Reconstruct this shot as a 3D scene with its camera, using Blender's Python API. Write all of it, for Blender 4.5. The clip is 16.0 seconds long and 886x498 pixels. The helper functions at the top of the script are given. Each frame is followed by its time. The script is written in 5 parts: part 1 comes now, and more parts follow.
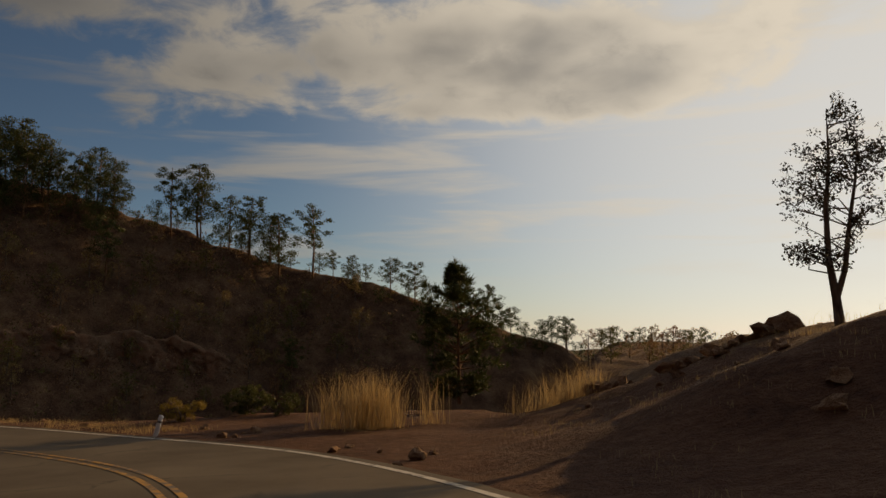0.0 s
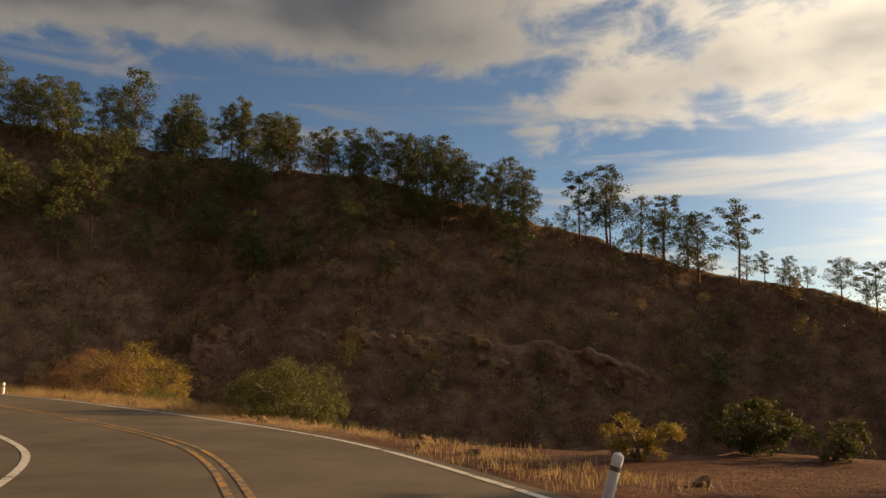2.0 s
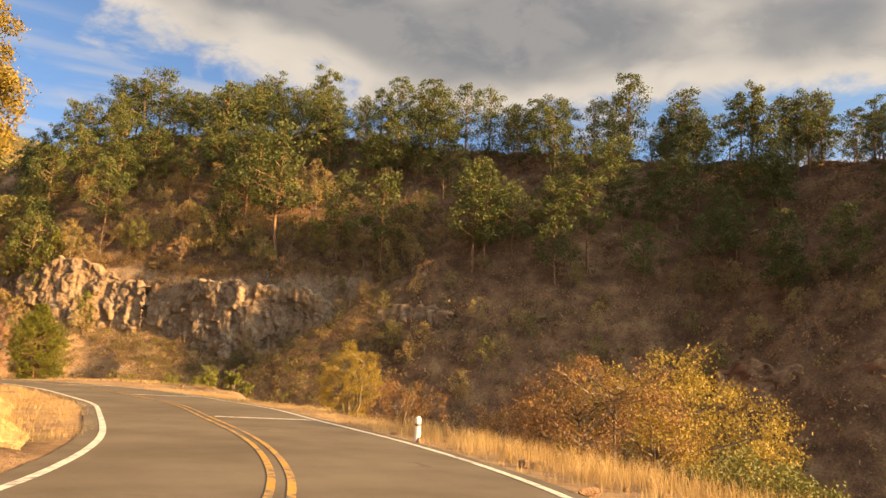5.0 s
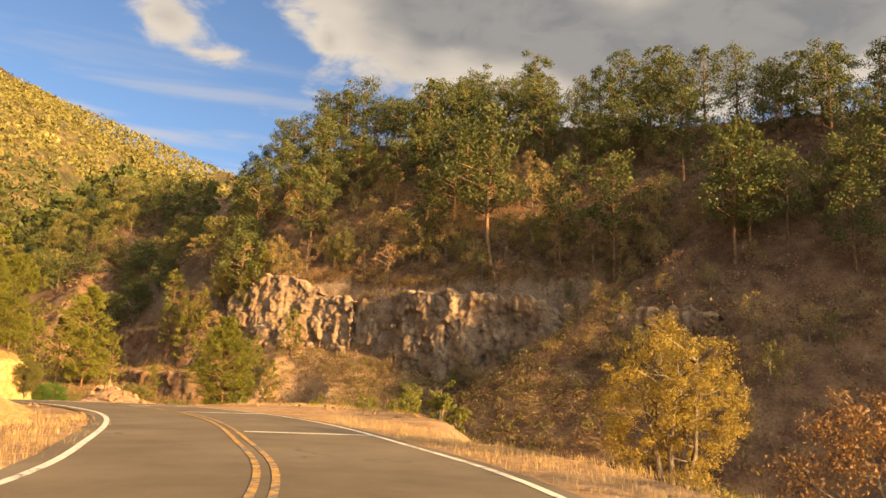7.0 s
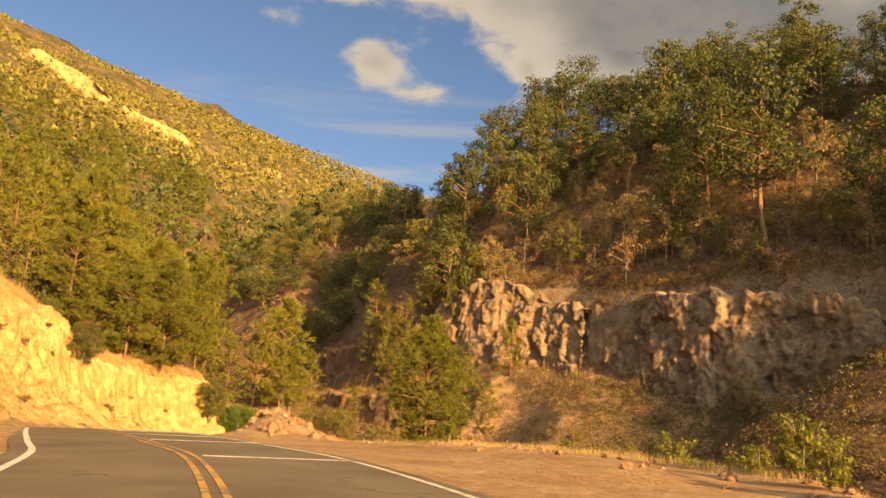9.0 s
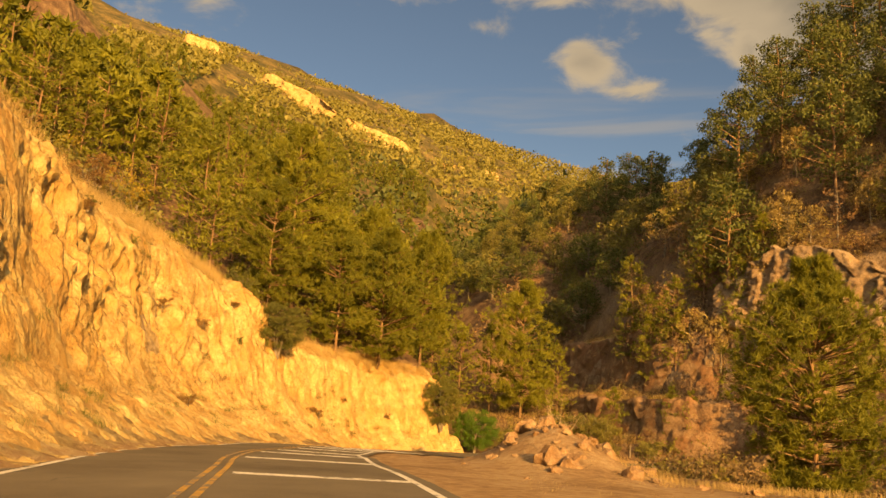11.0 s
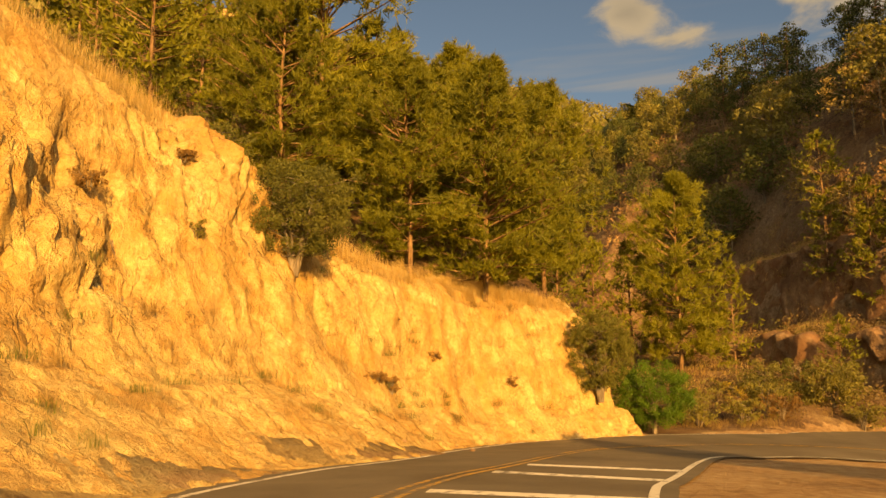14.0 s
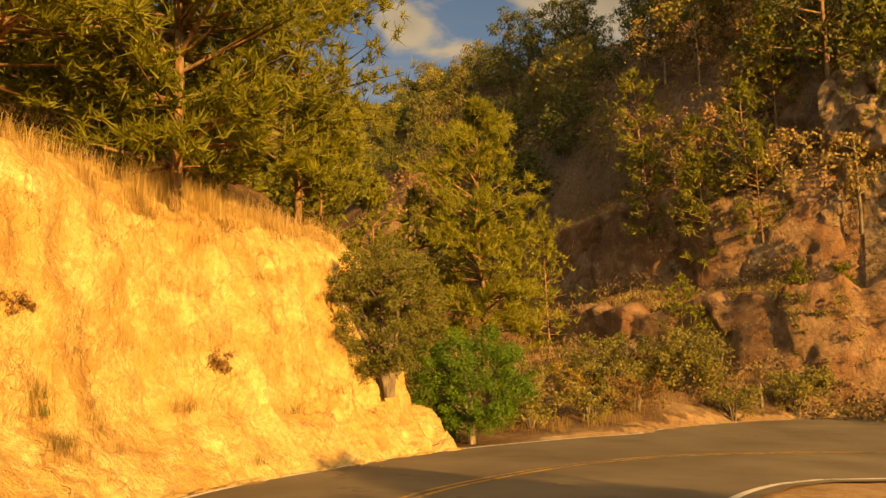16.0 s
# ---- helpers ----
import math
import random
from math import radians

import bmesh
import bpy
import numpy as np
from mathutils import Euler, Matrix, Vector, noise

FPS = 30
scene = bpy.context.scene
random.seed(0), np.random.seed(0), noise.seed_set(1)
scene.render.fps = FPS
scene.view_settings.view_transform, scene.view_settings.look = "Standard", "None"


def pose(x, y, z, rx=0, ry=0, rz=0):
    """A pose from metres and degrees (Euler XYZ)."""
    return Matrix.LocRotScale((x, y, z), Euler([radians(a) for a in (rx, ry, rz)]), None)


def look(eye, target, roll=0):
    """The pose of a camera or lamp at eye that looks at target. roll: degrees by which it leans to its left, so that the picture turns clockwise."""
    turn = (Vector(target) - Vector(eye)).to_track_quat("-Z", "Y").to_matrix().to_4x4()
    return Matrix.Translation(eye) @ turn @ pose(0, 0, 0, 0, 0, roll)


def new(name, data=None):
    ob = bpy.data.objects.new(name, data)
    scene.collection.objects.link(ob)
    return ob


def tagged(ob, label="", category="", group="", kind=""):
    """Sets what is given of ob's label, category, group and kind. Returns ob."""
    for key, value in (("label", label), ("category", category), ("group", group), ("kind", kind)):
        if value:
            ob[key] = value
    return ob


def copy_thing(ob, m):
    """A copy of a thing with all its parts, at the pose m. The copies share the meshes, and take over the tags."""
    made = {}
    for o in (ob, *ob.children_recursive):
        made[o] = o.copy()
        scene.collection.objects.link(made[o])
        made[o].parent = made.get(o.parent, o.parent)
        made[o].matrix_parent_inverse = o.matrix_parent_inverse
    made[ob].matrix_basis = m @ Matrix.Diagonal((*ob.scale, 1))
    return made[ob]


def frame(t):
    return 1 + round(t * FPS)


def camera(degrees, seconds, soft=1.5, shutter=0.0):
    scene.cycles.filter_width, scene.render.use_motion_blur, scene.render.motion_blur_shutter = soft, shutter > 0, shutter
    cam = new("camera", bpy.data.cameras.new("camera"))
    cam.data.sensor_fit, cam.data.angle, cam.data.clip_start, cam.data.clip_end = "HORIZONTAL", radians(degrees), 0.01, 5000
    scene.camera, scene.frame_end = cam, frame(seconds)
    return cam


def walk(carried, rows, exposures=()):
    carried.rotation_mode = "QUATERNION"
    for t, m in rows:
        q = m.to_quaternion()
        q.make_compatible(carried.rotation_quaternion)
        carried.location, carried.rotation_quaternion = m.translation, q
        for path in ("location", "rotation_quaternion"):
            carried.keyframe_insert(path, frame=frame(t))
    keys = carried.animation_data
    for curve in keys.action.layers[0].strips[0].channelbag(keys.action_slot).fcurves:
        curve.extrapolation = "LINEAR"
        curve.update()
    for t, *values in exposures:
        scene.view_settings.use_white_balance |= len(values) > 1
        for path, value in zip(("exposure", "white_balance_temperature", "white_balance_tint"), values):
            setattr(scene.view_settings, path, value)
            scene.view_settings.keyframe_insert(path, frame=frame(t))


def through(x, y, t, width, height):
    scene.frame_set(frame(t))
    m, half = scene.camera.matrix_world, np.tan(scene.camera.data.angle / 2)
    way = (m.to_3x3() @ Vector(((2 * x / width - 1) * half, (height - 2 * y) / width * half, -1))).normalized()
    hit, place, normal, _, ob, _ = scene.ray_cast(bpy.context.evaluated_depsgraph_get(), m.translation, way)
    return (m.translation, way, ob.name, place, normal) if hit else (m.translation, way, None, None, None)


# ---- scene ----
cam = camera(59.2, 16.0)
PATH = [
    (0, (-8.191, 10.164, 2.548), (-8.094, 12.151, 2.756), 0.11),
    (0.5, (-8.552, 13.476, 2.242), (-8.736, 15.455, 2.461), 0.43),
    (1, (-9.483, 16.821, 1.939), (-9.930, 18.758, 2.158), 0.64),
    (1.5, (-10.966, 20.470, 1.616), (-11.632, 22.342, 1.843), 0.95),
    (2, (-13.052, 24.352, 1.295), (-13.933, 26.130, 1.542), 1.27),
    (2.5, (-15.694, 28.066, 0.966), (-16.786, 29.721, 1.230), 1.35),
    (3, (-18.720, 31.651, 0.677), (-19.990, 33.169, 0.965), 1.27),
    (3.5, (-22.029, 35.061, 0.435), (-23.436, 36.451, 0.732), 1.61),
    (4, (-25.681, 37.893, 0.230), (-27.221, 39.130, 0.545), 2.01),
    (4.5, (-29.932, 40.482, 0.054), (-31.591, 41.552, 0.375), 2.42),
    (5, (-34.575, 42.642, -0.096), (-36.315, 43.575, 0.226), 2.95),
    (5.2, (-36.477, 43.379, -0.152), (-38.245, 44.256, 0.173), 3.19),
    (5.7, (-41.174, 45.294, -0.267), (-42.999, 46.042, 0.064), 3.20),
    (6.2, (-46.011, 46.895, -0.359), (-47.881, 47.520, -0.023), 2.87),
    (6.8, (-52.251, 48.092, -0.448), (-54.162, 48.568, -0.100), 2.38),
    (7.3, (-57.956, 48.687, -0.496), (-59.892, 49.031, -0.127), 2.20),
    (7.5, (-60.341, 48.893, -0.506), (-62.284, 49.179, -0.124), 2.32),
    (8, (-66.540, 49.171, -0.502), (-68.495, 49.322, -0.112), 2.35),
    (8.5, (-72.528, 48.637, -0.497), (-74.488, 48.677, -0.098), 2.59),
    (9, (-78.316, 47.936, -0.494), (-80.274, 47.839, -0.098), 3.04),
    (9.5, (-83.573, 46.978, -0.496), (-85.518, 46.738, -0.098), 3.07),
    (10, (-88.511, 45.447, -0.520), (-90.432, 45.050, -0.129), 3.43),
    (10.2, (-90.539, 44.697, -0.537), (-92.448, 44.239, -0.155), 3.49),
    (10.7, (-95.797, 42.590, -0.589), (-97.674, 42.008, -0.212), 3.55),
    (11.2, (-101.024, 39.891, -0.678), (-102.869, 39.213, -0.304), 3.46),
    (11.8, (-107.072, 36.483, -0.818), (-108.887, 35.723, -0.458), 3.05),
    (12.3, (-111.673, 34.065, -0.961), (-113.475, 33.260, -0.639), 2.36),
    (12.5, (-113.358, 33.155, -1.025), (-115.162, 32.342, -0.733), 1.92),
    (13, (-117.187, 31.115, -1.188), (-118.989, 30.308, -0.870), 1.54),
    (13.5, (-121.003, 29.284, -1.382), (-122.808, 28.479, -1.075), 0.43),
    (14, (-124.976, 27.524, -1.607), (-126.795, 26.747, -1.311), -0.52),
    (14.5, (-129.088, 25.962, -1.838), (-130.937, 25.260, -1.537), -1.06),
    (15, (-133.588, 24.478, -2.042), (-135.487, 23.928, -1.736), -1.41),
    (15.5, (-137.873, 23.758, -2.302), (-139.815, 23.374, -2.013), -1.87),
    (16, (-142.028, 23.442, -2.594), (-143.994, 23.216, -2.304), -2.35),
]
EXPOSURES = [(0, -0.65, 6900, 10), (1.0, -0.35, 6900, 10), (2.0, 0.5, 7100, 10), (3.0, 1.15, 7400, 10), (3.5, 1.5, 7500, 10), (5.0, 2.0, 7600, 10), (8.0, 1.85, 8100, 10), (10.0, 1.5, 9900, 10), (12.5, 1.15, 14000, 10), (16.0, 1.25, 13500, 10)]
walk(cam, [(t, look(eye, target, roll)) for t, eye, target, roll in PATH], EXPOSURES)

# ---- light ----
SUN_YAW, SUN_UP = -49.0, 14.4          # degrees to the right of +y (minus), and above the horizon
SUN_DIR = Vector((math.sin(radians(-SUN_YAW)) * math.cos(radians(SUN_UP)), math.cos(radians(SUN_YAW)) * math.cos(radians(SUN_UP)), math.sin(radians(SUN_UP))))
sun_data = bpy.data.lights.new("sun", "SUN")
sun_data.energy, sun_data.angle, sun_data.color = 5.0, radians(0.6), (1.0, 0.63, 0.29)
sun = new("sun", sun_data)
sun.matrix_world = look(SUN_DIR * 500, (0, 0, 0))

world = bpy.data.worlds.new("sky")
scene.world = world
world.use_nodes = True


class Nodes:
    """Small helper to lay shader nodes."""

    def __init__(self, tree):
        self.tree = tree
        tree.nodes.clear()

    def add(self, kind, inputs=None, **props):
        node = self.tree.nodes.new(kind)
        for key, value in props.items():
            setattr(node, key, value)
        for key, value in (inputs or {}).items():
            socket = node.inputs[key]
            if isinstance(value, bpy.types.NodeSocket):
                self.tree.links.new(value, socket)
            else:
                socket.default_value = value
        return node

    def math(self, op, a, b=0.0, c=0.0, clamp=False):
        return self.add("ShaderNodeMath", {0: a, 1: b, 2: c}, operation=op, use_clamp=clamp).outputs[0]

    def vec(self, op, a, b=(0, 0, 0), scale=1.0):
        node = self.add("ShaderNodeVectorMath", {0: a, 1: b}, operation=op)
        node.inputs[3].default_value = scale
        return node

    def ramp(self, fac, stops):
        node = self.add("ShaderNodeValToRGB", {0: fac})
        el = node.color_ramp.elements
        el[0].position, el[0].color = stops[0][0], (*stops[0][1], 1)
        el[1].position, el[1].color = stops[-1][0], (*stops[-1][1], 1)
        for p, c in stops[1:-1]:
            el.new(p).color = (*c, 1)
        return node.outputs[0]

    def step(self, value, lo, hi, a=0.0, b=1.0):
        return self.add("ShaderNodeMapRange", {0: value, 1: lo, 2: hi, 3: a, 4: b}, interpolation_type="SMOOTHSTEP").outputs[0]

    def mix(self, fac, a, b, blend="MIX"):
        node = self.add("ShaderNodeMix", {0: fac}, data_type="RGBA", blend_type=blend)
        for k, v in ((6, a), (7, b)):
            if isinstance(v, bpy.types.NodeSocket):
                self.tree.links.new(v, node.inputs[k])
            else:
                node.inputs[k].default_value = (*v, 1)
        return node.outputs[2]

    def noise(self, vector, scale, detail=4.0, rough=0.55, out=0, distort=0.0):
        return self.add("ShaderNodeTexNoise", {"Vector": vector, "Scale": scale, "Detail": detail, "Roughness": rough, "Distortion": distort}).outputs[out]


def build_sky():
    n = Nodes(world.node_tree)
    sky = n.add("ShaderNodeTexSky", sky_type="NISHITA", sun_disc=False, sun_elevation=radians(SUN_UP),
                sun_rotation=radians(-SUN_YAW), altitude=1800.0, air_density=1.0, dust_density=0.9, ozone_density=2.0)
    way = n.add("ShaderNodeTexCoord").outputs["Generated"]
    xyz = n.add("ShaderNodeSeparateXYZ", {0: way})
    x, y, z = xyz.outputs
    low = n.vec("MULTIPLY", way, (1.0, 1.0, 2.0)).outputs[0]
    big = n.noise(low, 4.2, 3.0, 0.5)
    fine = n.noise(low, 11.0, 9.0, 0.60, distort=0.35)
    dens = n.math("ADD", n.math("MULTIPLY", n.math("SUBTRACT", big, 0.5), 0.8), n.math("MULTIPLY", n.math("SUBTRACT", fine, 0.5), 0.85))
    dens = n.math("SUBTRACT", dens, 0.20)
    # thin streaks of high cloud low over the horizon
    streak = n.noise(n.vec("MULTIPLY", way, (1.0, 1.0, 9.0)).outputs[0], 3.2, 5.0, 0.55, distort=0.4)
    veil = n.math("MULTIPLY", n.step(streak, 0.47, 0.72), n.math("MULTIPLY", n.step(z, 0.04, 0.12), n.step(z, 0.44, 0.24)))
    # cloud banks, each by yaw, elevation, half widths (degrees) and weight
    for yaw, el, wy, we, weight in CLOUDS:
        c = Vector((-math.sin(radians(yaw)) * math.cos(radians(el)), math.cos(radians(yaw)) * math.cos(radians(el)), math.sin(radians(el))))
        side = Vector((math.cos(radians(yaw)), math.sin(radians(yaw)), 0))
        du = n.vec("DOT_PRODUCT", way, side).outputs["Value"]
        front = n.math("GREATER_THAN", n.vec("DOT_PRODUCT", way, c).outputs["Value"], 0.3)
        dv = n.math("SUBTRACT", z, math.sin(radians(el)))
        q = n.math("ADD", n.math("POWER", n.math("DIVIDE", du, radians(wy)), 2.0), n.math("POWER", n.math("DIVIDE", dv, radians(we)), 2.0))
        bump = n.math("MULTIPLY", n.math("POWER", 2.718, n.math("MULTIPLY", q, -1.0)), n.math("MULTIPLY", front, weight))
        dens = n.math("ADD", dens, bump)
    # more cover above the view, for the added overhead fill
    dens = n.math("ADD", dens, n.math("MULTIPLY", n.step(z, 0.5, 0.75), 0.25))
    cover = n.step(dens, -0.02, 0.24)
    thick = n.step(n.math("ADD", dens, n.math("MULTIPLY", n.math("SUBTRACT", big, 0.5), 0.9)), 0.14, 0.80)
    thick = n.math("ADD", n.math("MULTIPLY", thick, 0.82), n.math("MULTIPLY", n.step(fine, 0.62, 0.36), 0.18))
    near_sun = n.step(n.vec("DOT_PRODUCT", way, tuple(SUN_DIR)).outputs["Value"], 0.2, 1.0)
    bright = n.mix(near_sun, (2.5, 2.35, 2.2), (13.5, 12.0, 9.8))
    dark = n.mix(near_sun, (0.80, 0.85, 0.95), (3.4, 3.2, 3.0))
    # bright warm cloud added overhead, out of view, to fill the ambient light
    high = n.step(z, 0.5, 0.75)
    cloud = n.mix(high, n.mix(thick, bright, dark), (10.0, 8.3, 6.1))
    # deeper blue on the side away from the sun
    away = n.step(n.vec("DOT_PRODUCT", way, tuple(SUN_DIR)).outputs["Value"], -0.5, 0.55)
    blue = n.mix(1.0, sky.outputs[0], n.mix(away, (0.50, 0.58, 0.70), (1, 1, 1)), "MULTIPLY")
    # bright haze round the sun, behind the clouds
    haze = n.step(n.vec("DOT_PRODUCT", way, tuple(SUN_DIR)).outputs["Value"], 0.46, 0.98)
    seen = n.mix(n.math("MULTIPLY", n.math("POWER", haze, 1.4), 0.62), blue, (17.0, 16.4, 15.2))
    seen = n.mix(n.math("MULTIPLY", veil, 0.72), seen, bright)
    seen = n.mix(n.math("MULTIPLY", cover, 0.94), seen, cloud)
    seen = n.mix(n.math("MULTIPLY", n.math("POWER", haze, 2.5), 0.14), seen, (17.0, 16.4, 15.2))
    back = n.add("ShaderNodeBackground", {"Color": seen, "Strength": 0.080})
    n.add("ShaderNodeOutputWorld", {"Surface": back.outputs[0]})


CLOUDS = [(-8, 20.5, 14, 3.8, 0.80), (-19, 18, 7, 2.4, 0.42), (-29, 21.5, 7, 3, 0.34), (14, 17.5, 7, 2.6, 0.40), (25, 21.5, 8, 1.6, 0.36), (-3, 16, 10, 0.8, 0.2), (36, 24.5, 20, 4.6, 0.50), (60, 25, 16, 4.6, 0.95), (78, 28.5, 10, 3.6, 1.25),
          (24, 27, 14, 3, 0.34), (106.3, 26.6, 2.4, 1.2, 0.34), (98.8, 24.6, 1.9, 1.6, 0.34), (95.2, 22.3, 2.3, 1.0, 0.36), (100.5, 24.2, 5, 2.2, 0.14), (87.2, 24.3, 0.8, 0.7, 0.26), (100, 29.5, 8, 1.5, 0.34), (88, 30.5, 6, 2, 0.4), (128, 26.5, 4, 2.5, 0.36), (114, 30.5, 6, 2, 0.34)]
build_sky()

# ---- materials ----


def material(name, rough=0.9, spec=0.3):
    m = bpy.data.materials.new(name)
    m.use_nodes = True
    n = Nodes(m.node_tree)
    bsdf = n.add("ShaderNodeBsdfPrincipled", {"Roughness": rough, "Specular IOR Level": spec})
    n.add("ShaderNodeOutputMaterial", {"Surface": bsdf.outputs[0]})
    place = n.add("ShaderNodeNewGeometry").outputs["Position"]
    return m, n, bsdf, place


def bump(n, bsdf, height, strength=0.5, distance=0.05):
    node = n.add("ShaderNodeBump", {"Height": height, "Strength": strength, "Distance": distance})
    n.tree.links.new(node.outputs[0], bsdf.inputs["Normal"])


def link(n, a, b):
    n.tree.links.new(a, b)


def earth_material():
    """Ground of the whole place: roadside dirt, leaf litter, cut rock and dry hill grass."""
    m, n, bsdf, p = material("earth", 0.95, 0.15)
    normal = n.add("ShaderNodeNewGeometry").outputs["Normal"]
    nz = n.add("ShaderNodeSeparateXYZ", {0: normal}).outputs[2]
    dirt_f = n.add("ShaderNodeAttribute", attribute_name="dirt").outputs["Fac"]
    tan_f = n.add("ShaderNodeAttribute", attribute_name="tan").outputs["Fac"]
    far_f = n.add("ShaderNodeAttribute", attribute_name="far").outputs["Fac"]
    a = n.noise(p, 0.35, 6, 0.6)
    b = n.noise(p, 3.5, 6, 0.65)
    c = n.noise(p, 0.06, 4, 0.5)
    litter = n.ramp(n.math("ADD", n.math("MULTIPLY", a, 0.6), n.math("MULTIPLY", b, 0.4)),
                    [(0.32, (0.05, 0.031, 0.02)), (0.45, (0.115, 0.068, 0.042)), (0.56, (0.19, 0.12, 0.07)), (0.7, (0.30, 0.22, 0.125))])
    red_shade_f = n.add("ShaderNodeAttribute", attribute_name="red").outputs["Fac"]
    dirt = n.ramp(n.math("ADD", n.math("MULTIPLY", a, 0.5), n.math("MULTIPLY", b, 0.5)),
                  [(0.34, (0.17, 0.096, 0.052)), (0.5, (0.32, 0.205, 0.115)), (0.68, (0.45, 0.33, 0.20))])
    rock = n.ramp(n.math("ADD", n.math("MULTIPLY", a, 0.45), n.math("MULTIPLY", b, 0.55)),
                  [(0.33, (0.09, 0.062, 0.045)), (0.48, (0.22, 0.16, 0.11)), (0.62, (0.36, 0.28, 0.2)), (0.75, (0.45, 0.38, 0.29))])
    tan = n.ramp(n.math("ADD", n.math("MULTIPLY", a, 0.5), n.math("MULTIPLY", b, 0.5)),
                 [(0.33, (0.17, 0.10, 0.05)), (0.5, (0.34, 0.24, 0.12)), (0.66, (0.45, 0.35, 0.19))])
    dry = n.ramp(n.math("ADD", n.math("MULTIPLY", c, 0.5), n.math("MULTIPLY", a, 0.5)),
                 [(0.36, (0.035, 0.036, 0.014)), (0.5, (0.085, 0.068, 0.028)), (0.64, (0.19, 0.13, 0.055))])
    # redder soil at the start, its ramp darkened further to stand for shade
    dirt = n.mix(red_shade_f, dirt, n.ramp(n.math("ADD", n.math("MULTIPLY", a, 0.5), n.math("MULTIPLY", b, 0.5)), [(0.34, (0.055, 0.025, 0.015)), (0.5, (0.115, 0.056, 0.033)), (0.68, (0.20, 0.115, 0.07))]))
    jag = n.math("MULTIPLY", n.math("SUBTRACT", b, 0.5), 0.9)
    col = n.mix(n.step(n.math("ADD", dirt_f, jag), 0.3, 0.7), litter, dirt)
    col = n.mix(n.step(n.math("ADD", tan_f, jag), 0.3, 0.7), col, tan)
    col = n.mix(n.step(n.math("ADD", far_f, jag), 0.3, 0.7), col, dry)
    steep = n.step(n.math("ADD", nz, n.math("MULTIPLY", n.math("SUBTRACT", a, 0.5), 0.5)), 0.50, 0.36)
    col = n.mix(steep, col, rock)
    link(n, col, bsdf.inputs["Base Color"])
    bump(n, bsdf, n.math("ADD", b, n.math("MULTIPLY", n.noise(p, 14, 4, 0.6), 0.35)), 0.9, 0.22)
    return m


def asphalt_material():
    m, n, bsdf, p = material("asphalt", 0.95, 0.1)
    a, b = n.noise(p, 0.35, 5, 0.6), n.noise(p, 60, 3, 0.6)
    col = n.ramp(n.math("ADD", n.math("MULTIPLY", a, 0.7), n.math("MULTIPLY", b, 0.3)),
                 [(0.32, (0.088, 0.072, 0.053)), (0.5, (0.132, 0.109, 0.081)), (0.68, (0.172, 0.144, 0.107))])
    crack = n.add("ShaderNodeTexVoronoi", {"Vector": n.vec("ADD", p, n.vec("SCALE", n.noise(p, 1.2, 4, 0.6, out=1), scale=1.5).outputs[0]).outputs[0], "Scale": 0.16}, feature="DISTANCE_TO_EDGE").outputs[0]
    line = n.step(crack, 0.012, 0.004)
    col = n.mix(n.math("MULTIPLY", n.math("MULTIPLY", line, 0.5), n.step(a, 0.5, 0.62)), col, (0.045, 0.04, 0.034))
    link(n, col, bsdf.inputs["Base Color"])
    bump(n, bsdf, b, 0.35, 0.01)
    return m


def paint_material(name, colour, worn):
    m, n, bsdf, p = material(name, 0.7, 0.4)
    a, b = n.noise(p, 5.0, 6, 0.7), n.noise(p, 0.8, 3, 0.5)
    wear = n.step(n.math("ADD", n.math("MULTIPLY", a, 0.7), n.math("MULTIPLY", b, 0.3)), worn, worn + 0.12)
    link(n, n.mix(wear, colour, (0.11, 0.10, 0.085)), bsdf.inputs["Base Color"])
    return m


def leaf_material(name, dark, light, rough=0.6, through=0.25):
    """Leaves and needles: colour varies by tree and by leaf, some light passes through."""
    m, n, bsdf, p = material(name, rough, 0.25)
    isl = n.add("ShaderNodeNewGeometry").outputs["Random Per Island"]
    obj = n.add("ShaderNodeObjectInfo").outputs["Random"]
    patch = n.step(n.noise(p, 0.55, 3, 0.55), 0.34, 0.66)
    f = n.math("ADD", n.math("ADD", n.math("MULTIPLY", isl, 0.34), n.math("MULTIPLY", obj, 0.36)), n.math("MULTIPLY", patch, 0.30))
    col = n.mix(f, dark, light)
    link(n, col, bsdf.inputs["Base Color"])
    glow = n.add("ShaderNodeBsdfTranslucent", {"Color": col})
    both = n.add("ShaderNodeMixShader", {0: through, 1: bsdf.outputs[0], 2: glow.outputs[0]})
    out = [k for k in n.tree.nodes if k.bl_idname == "ShaderNodeOutputMaterial"][0]
    link(n, both.outputs[0], out.inputs["Surface"])
    return m


def bark_material(name, dark, light, scale=6.0):
    m, n, bsdf, p = material(name, 0.95, 0.1)
    q = n.vec("MULTIPLY", p, (1, 1, 0.25)).outputs[0]
    a = n.noise(q, scale, 5, 0.65)
    link(n, n.ramp(a, [(0.35, dark), (0.65, light)]), bsdf.inputs["Base Color"])
    bump(n, bsdf, a, 0.8, 0.05)
    return m


